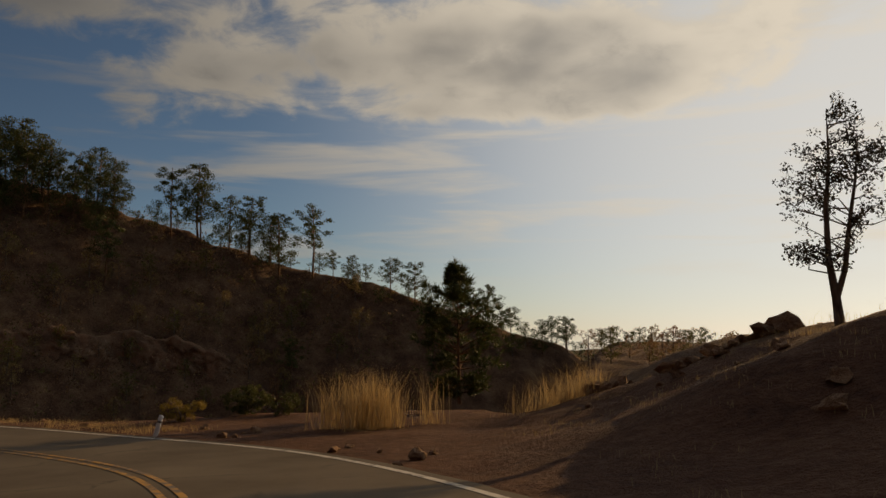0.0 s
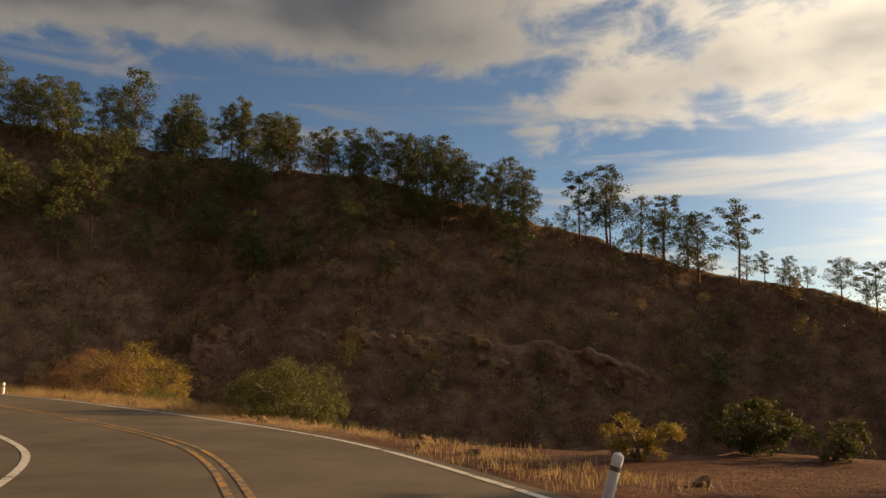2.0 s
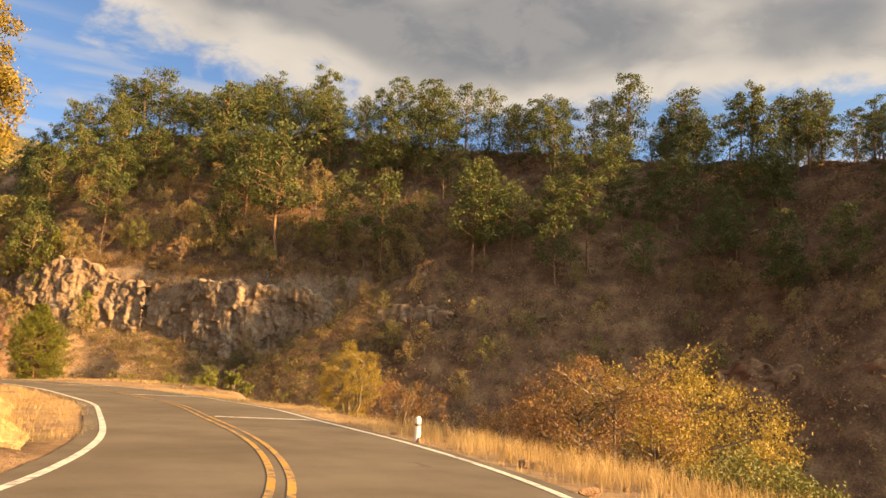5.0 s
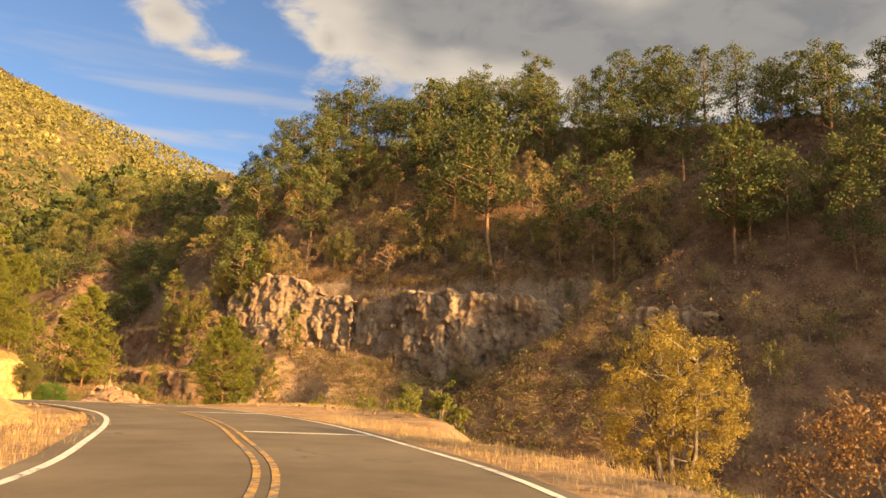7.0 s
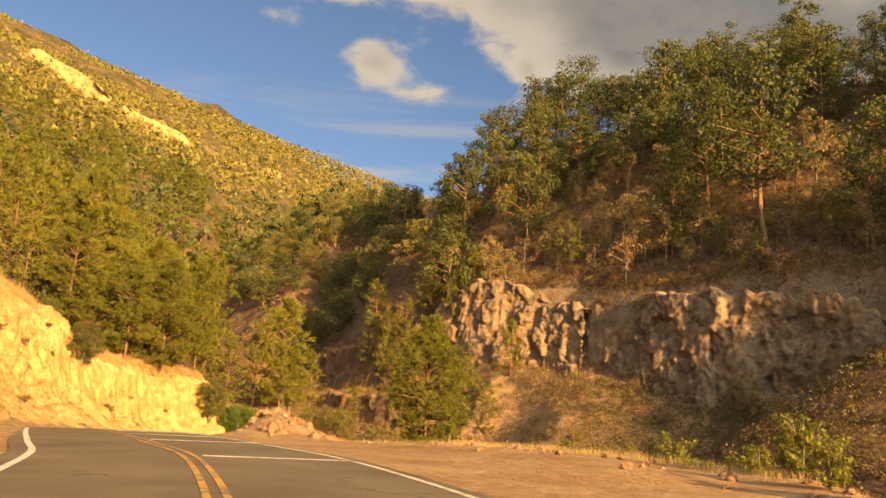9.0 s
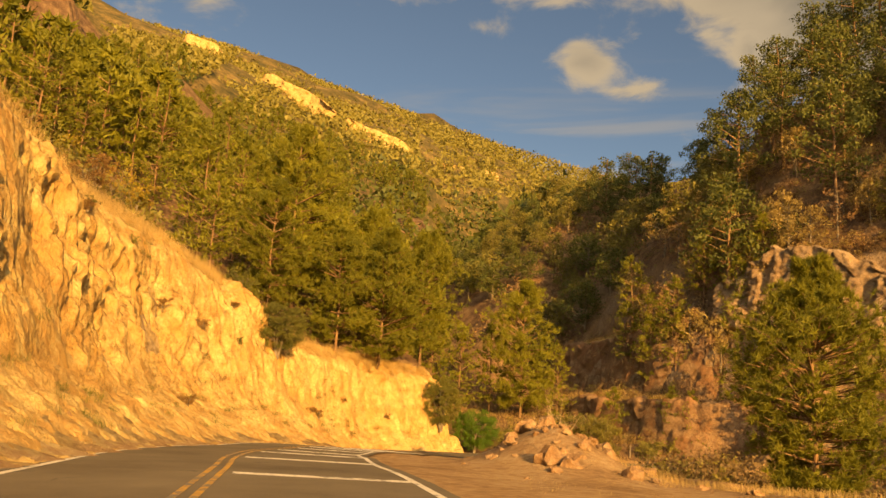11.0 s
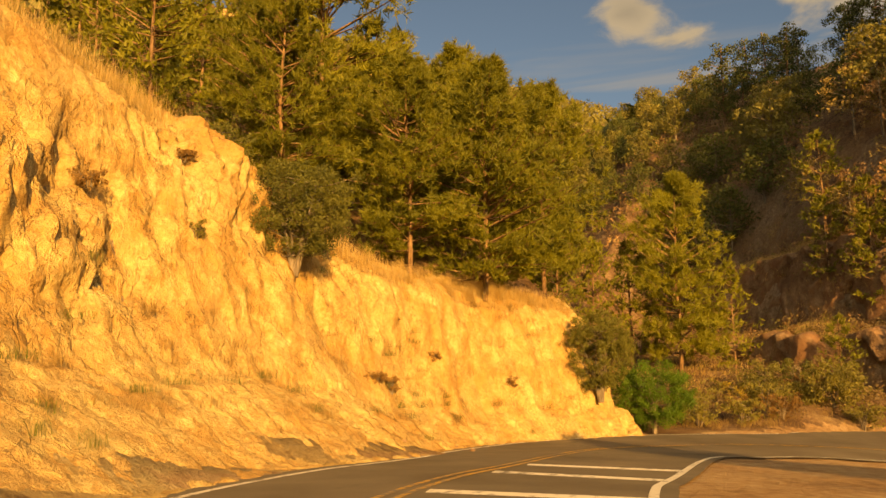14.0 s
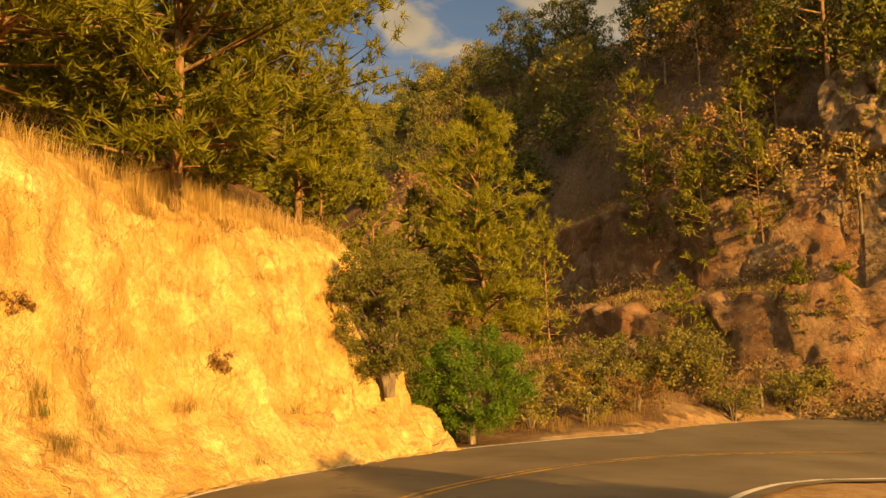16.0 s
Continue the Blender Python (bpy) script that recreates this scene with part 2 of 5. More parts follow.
def rock_material(name, stops, scale=1.0, patch=None, cracks=0.0, mottle=None):
    m, n, bsdf, p = material(name, 0.92, 0.2)
    a, b = n.noise(p, 0.9 * scale, 6, 0.62), n.noise(p, 7 * scale, 5, 0.65)
    f = n.math("ADD", n.math("MULTIPLY", a, 0.6), n.math("MULTIPLY", b, 0.4))
    col = n.ramp(f, stops)
    if patch:
        col = n.mix(n.math("MULTIPLY", n.step(n.math("ADD", n.math("MULTIPLY", n.noise(p, 0.28, 5, 0.6, distort=0.5), 0.55), n.math("MULTIPLY", n.noise(p, 1.4, 5, 0.65), 0.45)), 0.47, 0.58), 0.72), col, patch)
    if mottle:
        blot = n.step(n.math("ADD", n.math("MULTIPLY", n.noise(p, 1.9, 5, 0.62, distort=0.8), 0.7), n.math("MULTIPLY", n.noise(p, 9.0, 4, 0.6), 0.3)), 0.52, 0.60)
        col = n.mix(n.math("MULTIPLY", blot, 0.55), col, mottle)
        speck = n.step(n.noise(p, 17.0, 3, 0.6), 0.66, 0.72)
        col = n.mix(n.math("MULTIPLY", speck, 0.6), col, (0.09, 0.05, 0.022))
    height = n.math("ADD", n.math("ADD", b, n.math("MULTIPLY", n.noise(p, 26 * scale, 4, 0.6), 0.45)), n.math("MULTIPLY", n.noise(p, 2.4 * scale, 5, 0.7, distort=0.6), 1.6))
    if cracks:
        q = n.vec("ADD", n.vec("MULTIPLY", p, (1, 1, 0.55)).outputs[0], n.vec("SCALE", n.noise(p, 1.1, 4, 0.6, out=1), scale=0.9).outputs[0]).outputs[0]
        for size, wide in ((0.7, 0.014), (2.0, 0.02)):
            e = n.add("ShaderNodeTexVoronoi", {"Vector": q, "Scale": size}, feature="DISTANCE_TO_EDGE").outputs[0]
            line = n.math("MULTIPLY", n.step(e, wide, wide * 0.25), n.math("MULTIPLY", n.step(n.noise(p, 0.35 * size, 3, 0.5), 0.46, 0.58), cracks))
            col = n.mix(line, col, (0.07, 0.04, 0.02))
            height = n.math("SUBTRACT", height, line)
    link(n, col, bsdf.inputs["Base Color"])
    bump(n, bsdf, height, 0.75, 0.11)
    return m


EARTH = earth_material()
ASPHALT = asphalt_material()
WHITE_PAINT = paint_material("white_road_paint", (0.58, 0.54, 0.46), 0.50)
YELLOW_PAINT = paint_material("yellow_road_paint", (0.46, 0.25, 0.045), 0.45)
PINE_LEAF = leaf_material("pine_needles", (0.038, 0.050, 0.014), (0.118, 0.132, 0.036))
YOUNG_LEAF = leaf_material("young_pine_needles", (0.072, 0.084, 0.017), (0.27, 0.265, 0.05), through=0.42)
OAK_LEAF = leaf_material("oak_leaves", (0.07, 0.072, 0.022), (0.24, 0.21, 0.06))
GOLD_LEAF = leaf_material("golden_leaves", (0.13, 0.095, 0.02), (0.38, 0.28, 0.06), through=0.35)
OLIVE_LEAF = leaf_material("olive_leaves", (0.042, 0.052, 0.015), (0.165, 0.16, 0.042))
TWIG_LEAF = leaf_material("twig_leaf", (0.10, 0.055, 0.022), (0.30, 0.17, 0.065))
RUST_LEAF = leaf_material("rusty_leaves", (0.16, 0.09, 0.047), (0.38, 0.23, 0.115))
BRIGHT_LEAF = leaf_material("bright_green_leaves", (0.035, 0.075, 0.012), (0.10, 0.19, 0.03), through=0.35)
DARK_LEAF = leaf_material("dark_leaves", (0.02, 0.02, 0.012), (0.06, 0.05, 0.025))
TAN_LEAF = leaf_material("tan_leaves", (0.16, 0.115, 0.045), (0.40, 0.30, 0.12), through=0.3)
BRUSH_LEAF = leaf_material("brown_brush", (0.06, 0.043, 0.025), (0.24, 0.165, 0.083))
GRASS = leaf_material("dry_grass", (0.30, 0.20, 0.09), (0.62, 0.47, 0.23), 0.8, 0.45)
BROWN_GRASS = leaf_material("brown_grass", (0.14, 0.085, 0.036), (0.42, 0.29, 0.12), 0.8, 0.4)
GREEN_GRASS = leaf_material("weeds", (0.06, 0.075, 0.02), (0.16, 0.17, 0.05), 0.8, 0.3)
PINE_BARK = bark_material("pine_bark", (0.075, 0.045, 0.028), (0.27, 0.17, 0.10))
GREY_BARK = bark_material("grey_bark", (0.07, 0.055, 0.042), (0.24, 0.20, 0.15))
TAN_ROCK = rock_material("tan_cut_rock", [(0.30, (0.20, 0.115, 0.05)), (0.44, (0.37, 0.245, 0.108)), (0.56, (0.48, 0.355, 0.162)), (0.7, (0.61, 0.49, 0.265))], patch=(0.36, 0.205, 0.075), cracks=0.38, mottle=(0.31, 0.175, 0.066))
GREY_ROCK = rock_material("grey_cliff_rock", [(0.30, (0.075, 0.054, 0.04)), (0.45, (0.17, 0.122, 0.084)), (0.58, (0.28, 0.21, 0.142)), (0.72, (0.40, 0.32, 0.225))], 0.5, patch=(0.24, 0.15, 0.08), cracks=0.7, mottle=(0.12, 0.082, 0.05))
BROWN_ROCK = rock_material("brown_terrace_rock", [(0.30, (0.07, 0.042, 0.026)), (0.45, (0.16, 0.098, 0.06)), (0.58, (0.25, 0.165, 0.10)), (0.72, (0.34, 0.25, 0.165))], 0.7, patch=(0.20, 0.10, 0.055), cracks=0.6)
RED_ROCK = rock_material("red_rubble", [(0.30, (0.11, 0.055, 0.03)), (0.5, (0.27, 0.165, 0.095)), (0.7, (0.42, 0.31, 0.20))], 2.0)

# ---- shape of the land ----
# centre line of the road: x, y and height, from behind the start to past the last bend
ROAD = [(-6.5, -60.0, 6.50), (-7.2, -30.0, 4.40), (-8.0, -10.0, 2.90), (-8.7, 10.1, 1.30), (-9.8, 16.7, 0.69), (-13.0, 24.4, 0.04), (-18.9, 31.4, -0.57), (-25.9, 37.6, -1.02), (-34.8, 42.2, -1.35), (-41.3, 44.7, -1.52), (-46.2, 46.3, -1.61), (-52.4, 47.5, -1.70), (-60.4, 48.2, -1.76), (-66.5, 48.5, -1.75), (-72.4, 48.0, -1.75), (-78.2, 47.3, -1.74), (-83.4, 46.3, -1.75), (-88.3, 44.8, -1.77), (-95.5, 41.8, -1.84), (-100.5, 38.9, -1.93), (-106.5, 35.4, -2.07), (-112.7, 31.9, -2.27), (-116.4, 29.7, -2.44), (-120.3, 27.7, -2.63), (-124.3, 25.9, -2.86), (-128.5, 24.4, -3.09), (-133.2, 22.9, -3.29), (-137.7, 22.1, -3.55), (-141.9, 21.8, -3.84), (-148.5, 21.2, -4.32), (-154.0, 21.1, -4.70), (-158.0, 22.2, -4.95), (-161.8, 24.7, -5.15), (-164.4, 28.4, -5.35), (-166.2, 35.0, -5.70), (-167.2, 46.0, -6.20)]
RIDGE = [(260.7, 330.9, -90), (71.7, 194.5, -19), (21.9, 164.5, 0), (4.1, 164, 5.5), (-11.4, 167.1, 11), (-31.2, 168.9, 15.5), (-64.5, 164.2, 26), (-95.5, 155, 35), (-126, 151.6, 39), (-138, 142, 41), (-152, 131, 44), (-172, 116, 47), (-194, 102, 51.5), (-210, 91, 54), (-222, 77, 54.5), (-230, 63, 53.5), (-236, 52, 50.5), (-242, 43, 46), (-255, 26, 43.5), (-262, 18, 41.5), (-275, 12, 42.5), (-290, 6, 49.5), (-320, -1, 58.5), (-400, -15, 87.5)]
MOUNTAIN = [(-300, -900, 480), (-560, -720, 430), (-720, -600, 395), (-822, -470, 381), (-860, -400, 359), (-916, -287, 327), (-947, -198, 298), (-962, -136, 280), (-980, 0, 235), (-1000, 300, 190)]
GULLY = [(-165, 20.5, -5.4), (-172, 19.5, -5.2), (-180, 18, -4.2), (-194.6, 12, -1), (-225, 0, 7), (-255, -13, 15), (-300, -36, 27), (-340, -52, 38), (-457.4, -88, 66)]


def spline(points, step=1.0):
    """Smooth line through points, at even steps."""
    p = np.array(points, float)
    p = np.vstack([2 * p[0] - p[1], p, 2 * p[-1] - p[-2]])
    out = []
    for a, b, c, d in zip(p[:-3], p[1:-2], p[2:-1], p[3:]):
        k = max(2, int(np.linalg.norm(c - b) / step))
        t = np.linspace(0, 1, k, endpoint=False)[:, None]
        out.append(0.5 * (2 * b + (c - a) * t + (2 * a - 5 * b + 4 * c - d) * t ** 2 + (3 * b - a - 3 * c + d) * t ** 3))
    return np.vstack(out + [p[-2][None]])


CENTRE = spline(ROAD, 0.7)
_d = np.gradient(CENTRE[:, :2], axis=0)
TANGENT = _d / np.linalg.norm(_d, axis=1)[:, None]
RIGHT = np.stack([TANGENT[:, 1], -TANGENT[:, 0]], 1)


def at_x(x):
    """Index along the road where it passes x (past the first bend)."""
    return int(np.abs(CENTRE[:, 0] - x + np.where(CENTRE[:, 1] < 15, 1e3, 0)).argmin())


def road_coords(x, y):
    """For each place: index along the road, metres to the right of the centre line, height of the road."""
    k, u = np.zeros(x.shape, int), np.zeros(x.shape)
    for i in range(0, len(x), 20000):
        s = slice(i, i + 20000)
        d = (x[s, None] - CENTRE[None, :, 0]) ** 2 + (y[s, None] - CENTRE[None, :, 1]) ** 2
        j = d.argmin(1)
        k[s] = j
        side = (x[s] - CENTRE[j, 0]) * RIGHT[j, 0] + (y[s] - CENTRE[j, 1]) * RIGHT[j, 1]
        u[s] = np.where(side >= 0, 1, -1) * np.sqrt(d[np.arange(len(j)), j])
    return k, u, CENTRE[k, 2]


def line_coords(line, x, y):
    """Distance to a line, signed (right of it is plus), and the line's height at the nearest place."""
    best, h, sign = np.full(x.shape, 1e9), np.zeros(x.shape), np.ones(x.shape)
    for a, b in zip(line[:-1], line[1:]):
        dx, dy = b[0] - a[0], b[1] - a[1]
        t = np.clip(((x - a[0]) * dx + (y - a[1]) * dy) / (dx * dx + dy * dy), 0, 1)
        d = np.hypot(x - a[0] - t * dx, y - a[1] - t * dy)
        near = d < best
        best = np.where(near, d, best)
        h = np.where(near, a[2] + t * (b[2] - a[2]), h)
        sign = np.where(near, np.where((x - a[0]) * dy - (y - a[1]) * dx >= 0, 1, -1), sign)
    return best * sign, h


def smooth(v, lo, hi):
    t = np.clip((v - lo) / (hi - lo), 0, 1)
    return t * t * (3 - 2 * t)


def soft_max(a, b, k=2.0):
    return 0.5 * (a + b + np.sqrt((a - b) ** 2 + k * k))


RIGHT_EDGE, LEFT_EDGE = 3.7, -3.06
# foot of the cliffs on the wooded hill, and foot of the terraces west of the hairpin
CLIFF = [(-196, 30, 6.0), (-185.8, 46.5, 5.6), (-181, 58.4, 5.0), (-174.8, 64.2, 3.8), (-168.5, 70.5, 2.2), (-163.3, 77, 1.2), (-158.5, 84, 1.0), (-148, 97, 1.0)]
TERRACE = [(-225, 7, 0), (-209, 17, 0), (-196.8, 24.2, 0), (-186.8, 33.4, 0), (-183.2, 38.4, 0), (-182, 46, 0), (-183, 56, 0)]


def left_edge(cx):
    """Offset of the left edge line; the road widens in the hairpin."""
    return LEFT_EDGE - np.interp(-cx, [120, 132, 146, 149, 154, 159.5, 163.5, 164.8, 166.4, 167.2], [0, -0.3, 0.2, 0.7, 1.05, 1.9, 3.1, 4.2, 11, 15])


def right_edge(cx):
    return RIGHT_EDGE + np.interp(-cx, [122, 126, 138, 142, 150, 156, 165], [0, -0.4, -0.2, 0, 0.5, 1.2, 1.2])


def bank_height(cx):
    """Height of the cut bank on the left, by the road's x."""
    return np.interp(-cx, [30, 44.1, 53.9, 66.7, 80, 91.1, 103.6, 120.3, 138, 147, 153, 157.6, 160.6, 161.6, 162.1], [0.5, 2.2, 3.6, 4.0, 4.0, 6.5, 9.5, 12.0, 11.5, 9.2, 6.9, 6.5, 6.3, 4.4, 0.0])


def bank_width(cx):
    """How far the bank runs back from its foot to its top."""
    return 0.6 + bank_height(cx) * np.interp(-cx, [100, 111, 119, 127, 132, 148, 157], [0.72, 0.72, 0.5, 0.62, 0.72, 0.66, 0.34])


def bank_set(cx):
    """How far the foot of the bank stands back from the edge line."""
    return np.interp(-cx, [39.7, 48.6, 53, 57.5, 76.2, 91.1, 105.5, 118, 128, 140, 147, 154, 158, 162], [1.3, 1.3, 1.6, 2.8, 3.0, 2.2, 0.9, 0.4, 0.6, 1.0, 0.5, 0.6, 0.1, 0.0])


def shoulder(cx, cy):
    """Width of the flat strip past the right edge line."""
    return np.interp(-cx, [5, 10.2, 13.4, 19.3, 22, 25, 57.5, 80, 85.9, 94, 113.3, 121.3, 127.2, 135, 184.6], [9, 9, 12, 14, 8, 2.2, 2.6, 3.5, 7.5, 12, 14, 11, 10, 20, 20])


def land(x, y):
    """Height of the ground at places x, y, without the small roughness, and masks of its cover."""
    k, u, zr = road_coords(x, y)
    cx, cy = CENTRE[k, 0], CENTRE[k, 1]
    # inside the hairpin the ground runs evenly from one leg to the other
    inside = (u > 3.0) & (cx < -112) & (np.abs(u) < 60)
    if inside.any():
        c = CENTRE[at_x(-100)::3]
        d = (x[inside, None] - c[None, :, 0]) ** 2 + (y[inside, None] - c[None, :, 1]) ** 2 + 4.0
        w = d ** -2.0
        zr = zr.copy()
        far = smooth(u[inside] - right_edge(cx[inside]), 1.0, 9.0)
        zr[inside] += far * ((w * c[None, :, 2]).sum(1) / w.sum(1) - zr[inside])
    # right side: shoulder, then the slope into the ravine
    out = u - right_edge(cx) - 0.3
    wide = shoulder(cx, cy)
    right = zr - 0.07 - 0.72 * np.maximum(0, out - wide) - 0.05 * smooth(out, 0.3, 2)
    right = np.maximum(right, zr - 17)
    # the mound beside the start
    q = np.minimum(u - 4.5, ((x + 7.2) * 10.7 - (y - 26) * 2.9) / 11.1)
    mound = smooth(q, 0, 9) * 2.4
    # unseen rise added past the crest to throw shade on the road
    mound = mound + 0.22 * np.clip(q - 11, 0, 20)
    mound = mound * (1 - smooth(q, 30, 60)) * (1 - smooth(y, 42, 56))
    right = np.where(q > 0, zr - 0.1 + mound, right)
    # heap of rubble at the end of the pull-out
    right = right + 1.7 * np.exp(-((x + 129.0) / 4.5) ** 2 - ((y - 35.4 - 0.3 * (x + 129.0)) / 2.2) ** 2)
    # left side: cut bank and the slope above
    lat = left_edge(cx) - u - bank_set(cx)
    hb = bank_height(cx)
    wb = bank_width(cx)
    t = np.clip(lat / wb, 0, 1)
    face = hb * np.interp(t, [0, 0.40, 0.52, 0.82, 1], [0, 0.20, 0.36, 0.90, 1])
    over = np.maximum(lat - wb, 0)
    left = zr - 0.05 + face + 85 * np.tanh(0.60 * over / 85)
    dg, hg = line_coords(GULLY, x, y)
    # past the end of the bank: a flat hollow, then the wooded slope south of the gully
    hollow = np.maximum(zr - 0.05 - 0.1 * smooth(lat, 0, 2), hg + 70 * np.tanh(0.62 * np.maximum(-dg - 1.5, 0) / 70))
    left = left + (np.maximum(np.where(x < -166, hollow, zr - 0.05), hollow) - left) * smooth(-cx, 161.2, 162.3)
    cap = hollow + 5 * (1 - smooth(-x, 170, 186)) + 40 * (1 - smooth(-x, 160, 171))
    left = np.where(x < -160, np.minimum(left, cap), left)
    left = np.where(cx < -162.15, np.minimum(left, zr - 0.13 + 0.5 * np.maximum(lat, 0)), left)
    z = np.where(u > 0, right, left)
    # the wooded hill across the ravine
    dr, hr = line_coords(RIDGE, x, y)
    hill = hr - np.where(dr < 0, np.interp(-x, [170, 205], [0.84, 0.70]) * -dr, 0.42 * dr)
    hill = hill + 3.0 - np.sqrt(9.0 + 0.04 * dr * dr)
    # cliff band across the slope
    dc, foot = line_coords(CLIFF, x, y)
    high = np.interp(-x, [146, 157, 166, 176, 184, 196], [5, 9.5, 10, 9.5, 10.8, 10.8])
    below = foot - 0.55 * dc
    above = np.maximum(foot + high + 0.5 * np.maximum(-dc - 2, 0), np.minimum(hill, foot + high + 3 + 1.1 * np.maximum(-dc - 2, 0)))
    edge = smooth(-dc, 0.9, 3.6)
    band = below * (1 - edge) + above * edge
    # two terraces at its western foot
    dt, h0 = line_coords(TERRACE, x, y)
    steps = np.interp(-dt, [-30, -6, 0.2, 2.4, 5.4, 7.6, 10, 15, 22, 60], [-9, -5.9, -5.3, 0.3, 1.0, 7.9, 9.0, 20, 27, 52])
    wc = smooth(-x, 146, 156) * smooth(y, 44, 51) * smooth(45 + dc, 0, 12)
    wt = smooth(-x, 168, 176) * smooth(y, 9, 17) * (1 - smooth(y, 44, 51))
    hill = hill + wc * (band - hill)
    hill = hill + wt * (steps - hill)
    beyond = np.where(y > 42, np.abs(u) - 7, np.where(u > 0, u - right_edge(cx), left_edge(cx) - u) - 1.0)
    hill = np.where(cx < -157, np.minimum(hill, zr - 3.0 + 1.8 * np.maximum(beyond, 0)), hill)
    # the hill runs down evenly into the gully
    vee = np.minimum(hill, hg + 1.0 + 0.95 * np.maximum(dg, 0))
    hill = hill + smooth(-x, 180, 194) * (vee - hill)
    z = soft_max(z, np.where(np.abs(u) < 9, -99, hill - 1.6 * np.maximum(-dg, 0) * (u < 0)), 1.0)
    # far mountain and low country
    dm, hm = line_coords(MOUNTAIN, x, y)
    mount = hm - 0.47 * np.abs(dm)
    far = np.hypot(x + 90, y - 60)
    z = z - np.clip(0.05 * (far - 260), 0, 112) * np.where(u > 0, 1, 0)
    z = np.where(far > 200, soft_max(np.maximum(z, -130), mount, 4.0), np.maximum(z, -20))
    dirt = ((u > 0) & (out < wide + 1.5) & (np.abs(u) < 30)) * 1.0
    dirt = np.where((u <= 0) & (lat < 0.6), 1.0, dirt)
    tan = ((u < 0) & (lat >= -0.2) & (lat < wb + 1.5) & (cx > -162.1) & (cx < -40)) * 1.0
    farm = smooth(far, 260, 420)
    rough = np.clip((np.abs(u) - 4.3) / 6, 0, 1) * (0.25 + 1.1 * smooth(np.abs(u), 14, 50)) + farm * 4
    rough = np.where((cx < -158) & (u < 0), rough * smooth(lat, 0, 2.5), rough)
    rough = rough + 0.55 * (q > 0) * (y < 60)
    return z, u, dirt, tan, farm, rough


def fractal(x, y, z, scale, octaves=4):
    return np.array([noise.fractal(Vector((a * scale, b * scale, c * scale)), 0.9, 2.1, octaves) for a, b, c in zip(x, y, z)])


def ground_height(x, y):
    """Height of the finished ground at single places (arrays)."""
    x, y = np.asarray(x, float), np.asarray(y, float)
    z, u, dirt, tan, farm, rough = land(x, y)
    return z + rough * fractal(x, y, x * 0, 0.11, 4) * 0.8


def mesh_object(name, verts, faces, mat, parent=None, smooth_shade=False):
    me = bpy.data.meshes.new(name)
    verts = np.asarray(verts, np.float32).reshape(-1, 3)
    faces = np.asarray(faces, np.int32)
    me.vertices.add(len(verts))
    me.vertices.foreach_set("co", verts.ravel())
    me.loops.add(faces.size)
    me.loops.foreach_set("vertex_index", faces.ravel())
    me.polygons.add(len(faces))
    me.polygons.foreach_set("loop_start", np.arange(0, faces.size, faces.shape[1], dtype=np.int32))
    if smooth_shade:
        me.polygons.foreach_set("use_smooth", np.ones(len(faces), bool))
    me.update(calc_edges=True)
    me.materials.append(mat)
    ob = new(name, me)
    if parent:
        ob.parent = parent
    return ob


def grid_faces(rows, cols):
    i = np.arange(rows * cols).reshape(rows, cols)
    return np.stack([i[:-1, :-1], i[1:, :-1], i[1:, 1:], i[:-1, 1:]], -1).reshape(-1, 4)


def spread(lo, hi, step, reach, factor=1.13):
    """Even lines between lo and hi, ever wider ones beyond."""
    mid = list(np.arange(lo, hi + step, step))
    w, v = step, hi
    while v < reach:
        w *= factor
        v += w
        mid.append(v)
    w, v, pre = step, lo, []
    while v > -reach:
        w *= factor
        v -= w
        pre.append(v)
    return np.array(pre[::-1] + mid)


def build_ground():
    gx, gy = spread(-240, 22, 1.0, 6000, 1.12), spread(-25, 165, 1.0, 6000, 1.12)
    gx = np.sort(np.concatenate([gx, np.arange(-224.5, -165, 1.0)]))
    xx, yy = np.meshgrid(gx, gy, indexing="ij")
    x, y = xx.ravel(), yy.ravel()
    z, u, dirt, tan, farm, rough = land(x, y)
    z = z + rough * fractal(x, y, x * 0, 0.11, 4) * 0.8
    z = z + farm * np.clip((np.hypot(x, y) - 400) / 400, 0, 1) * fractal(x, y, x * 0, 0.006, 5) * 28
    cx = CENTRE[road_coords(x, y)[0], 0]
    lat = left_edge(cx) - u - bank_set(cx)
    z = np.where((tan > 0) & (np.abs(u) > 5.0), z - 0.5 - 1.1 * smooth(lat, 0.3, 1.2) * (1 - smooth(lat, bank_width(cx) - 0.5, bank_width(cx) + 1.0)), z)
    ob = mesh_object("ground", np.stack([x, y, z], 1), grid_faces(len(gx), len(gy))[:, ::-1], EARTH, smooth_shade=True)
    # last mask: reddish soil with painted shade, full east of x = -20
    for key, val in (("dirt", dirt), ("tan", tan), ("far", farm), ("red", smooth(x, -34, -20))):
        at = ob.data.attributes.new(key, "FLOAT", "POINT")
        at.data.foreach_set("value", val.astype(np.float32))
    tagged(ob, "brown dry hillside earth with leaf litter and roadside dirt", "ground", kind="structure")
    return ob


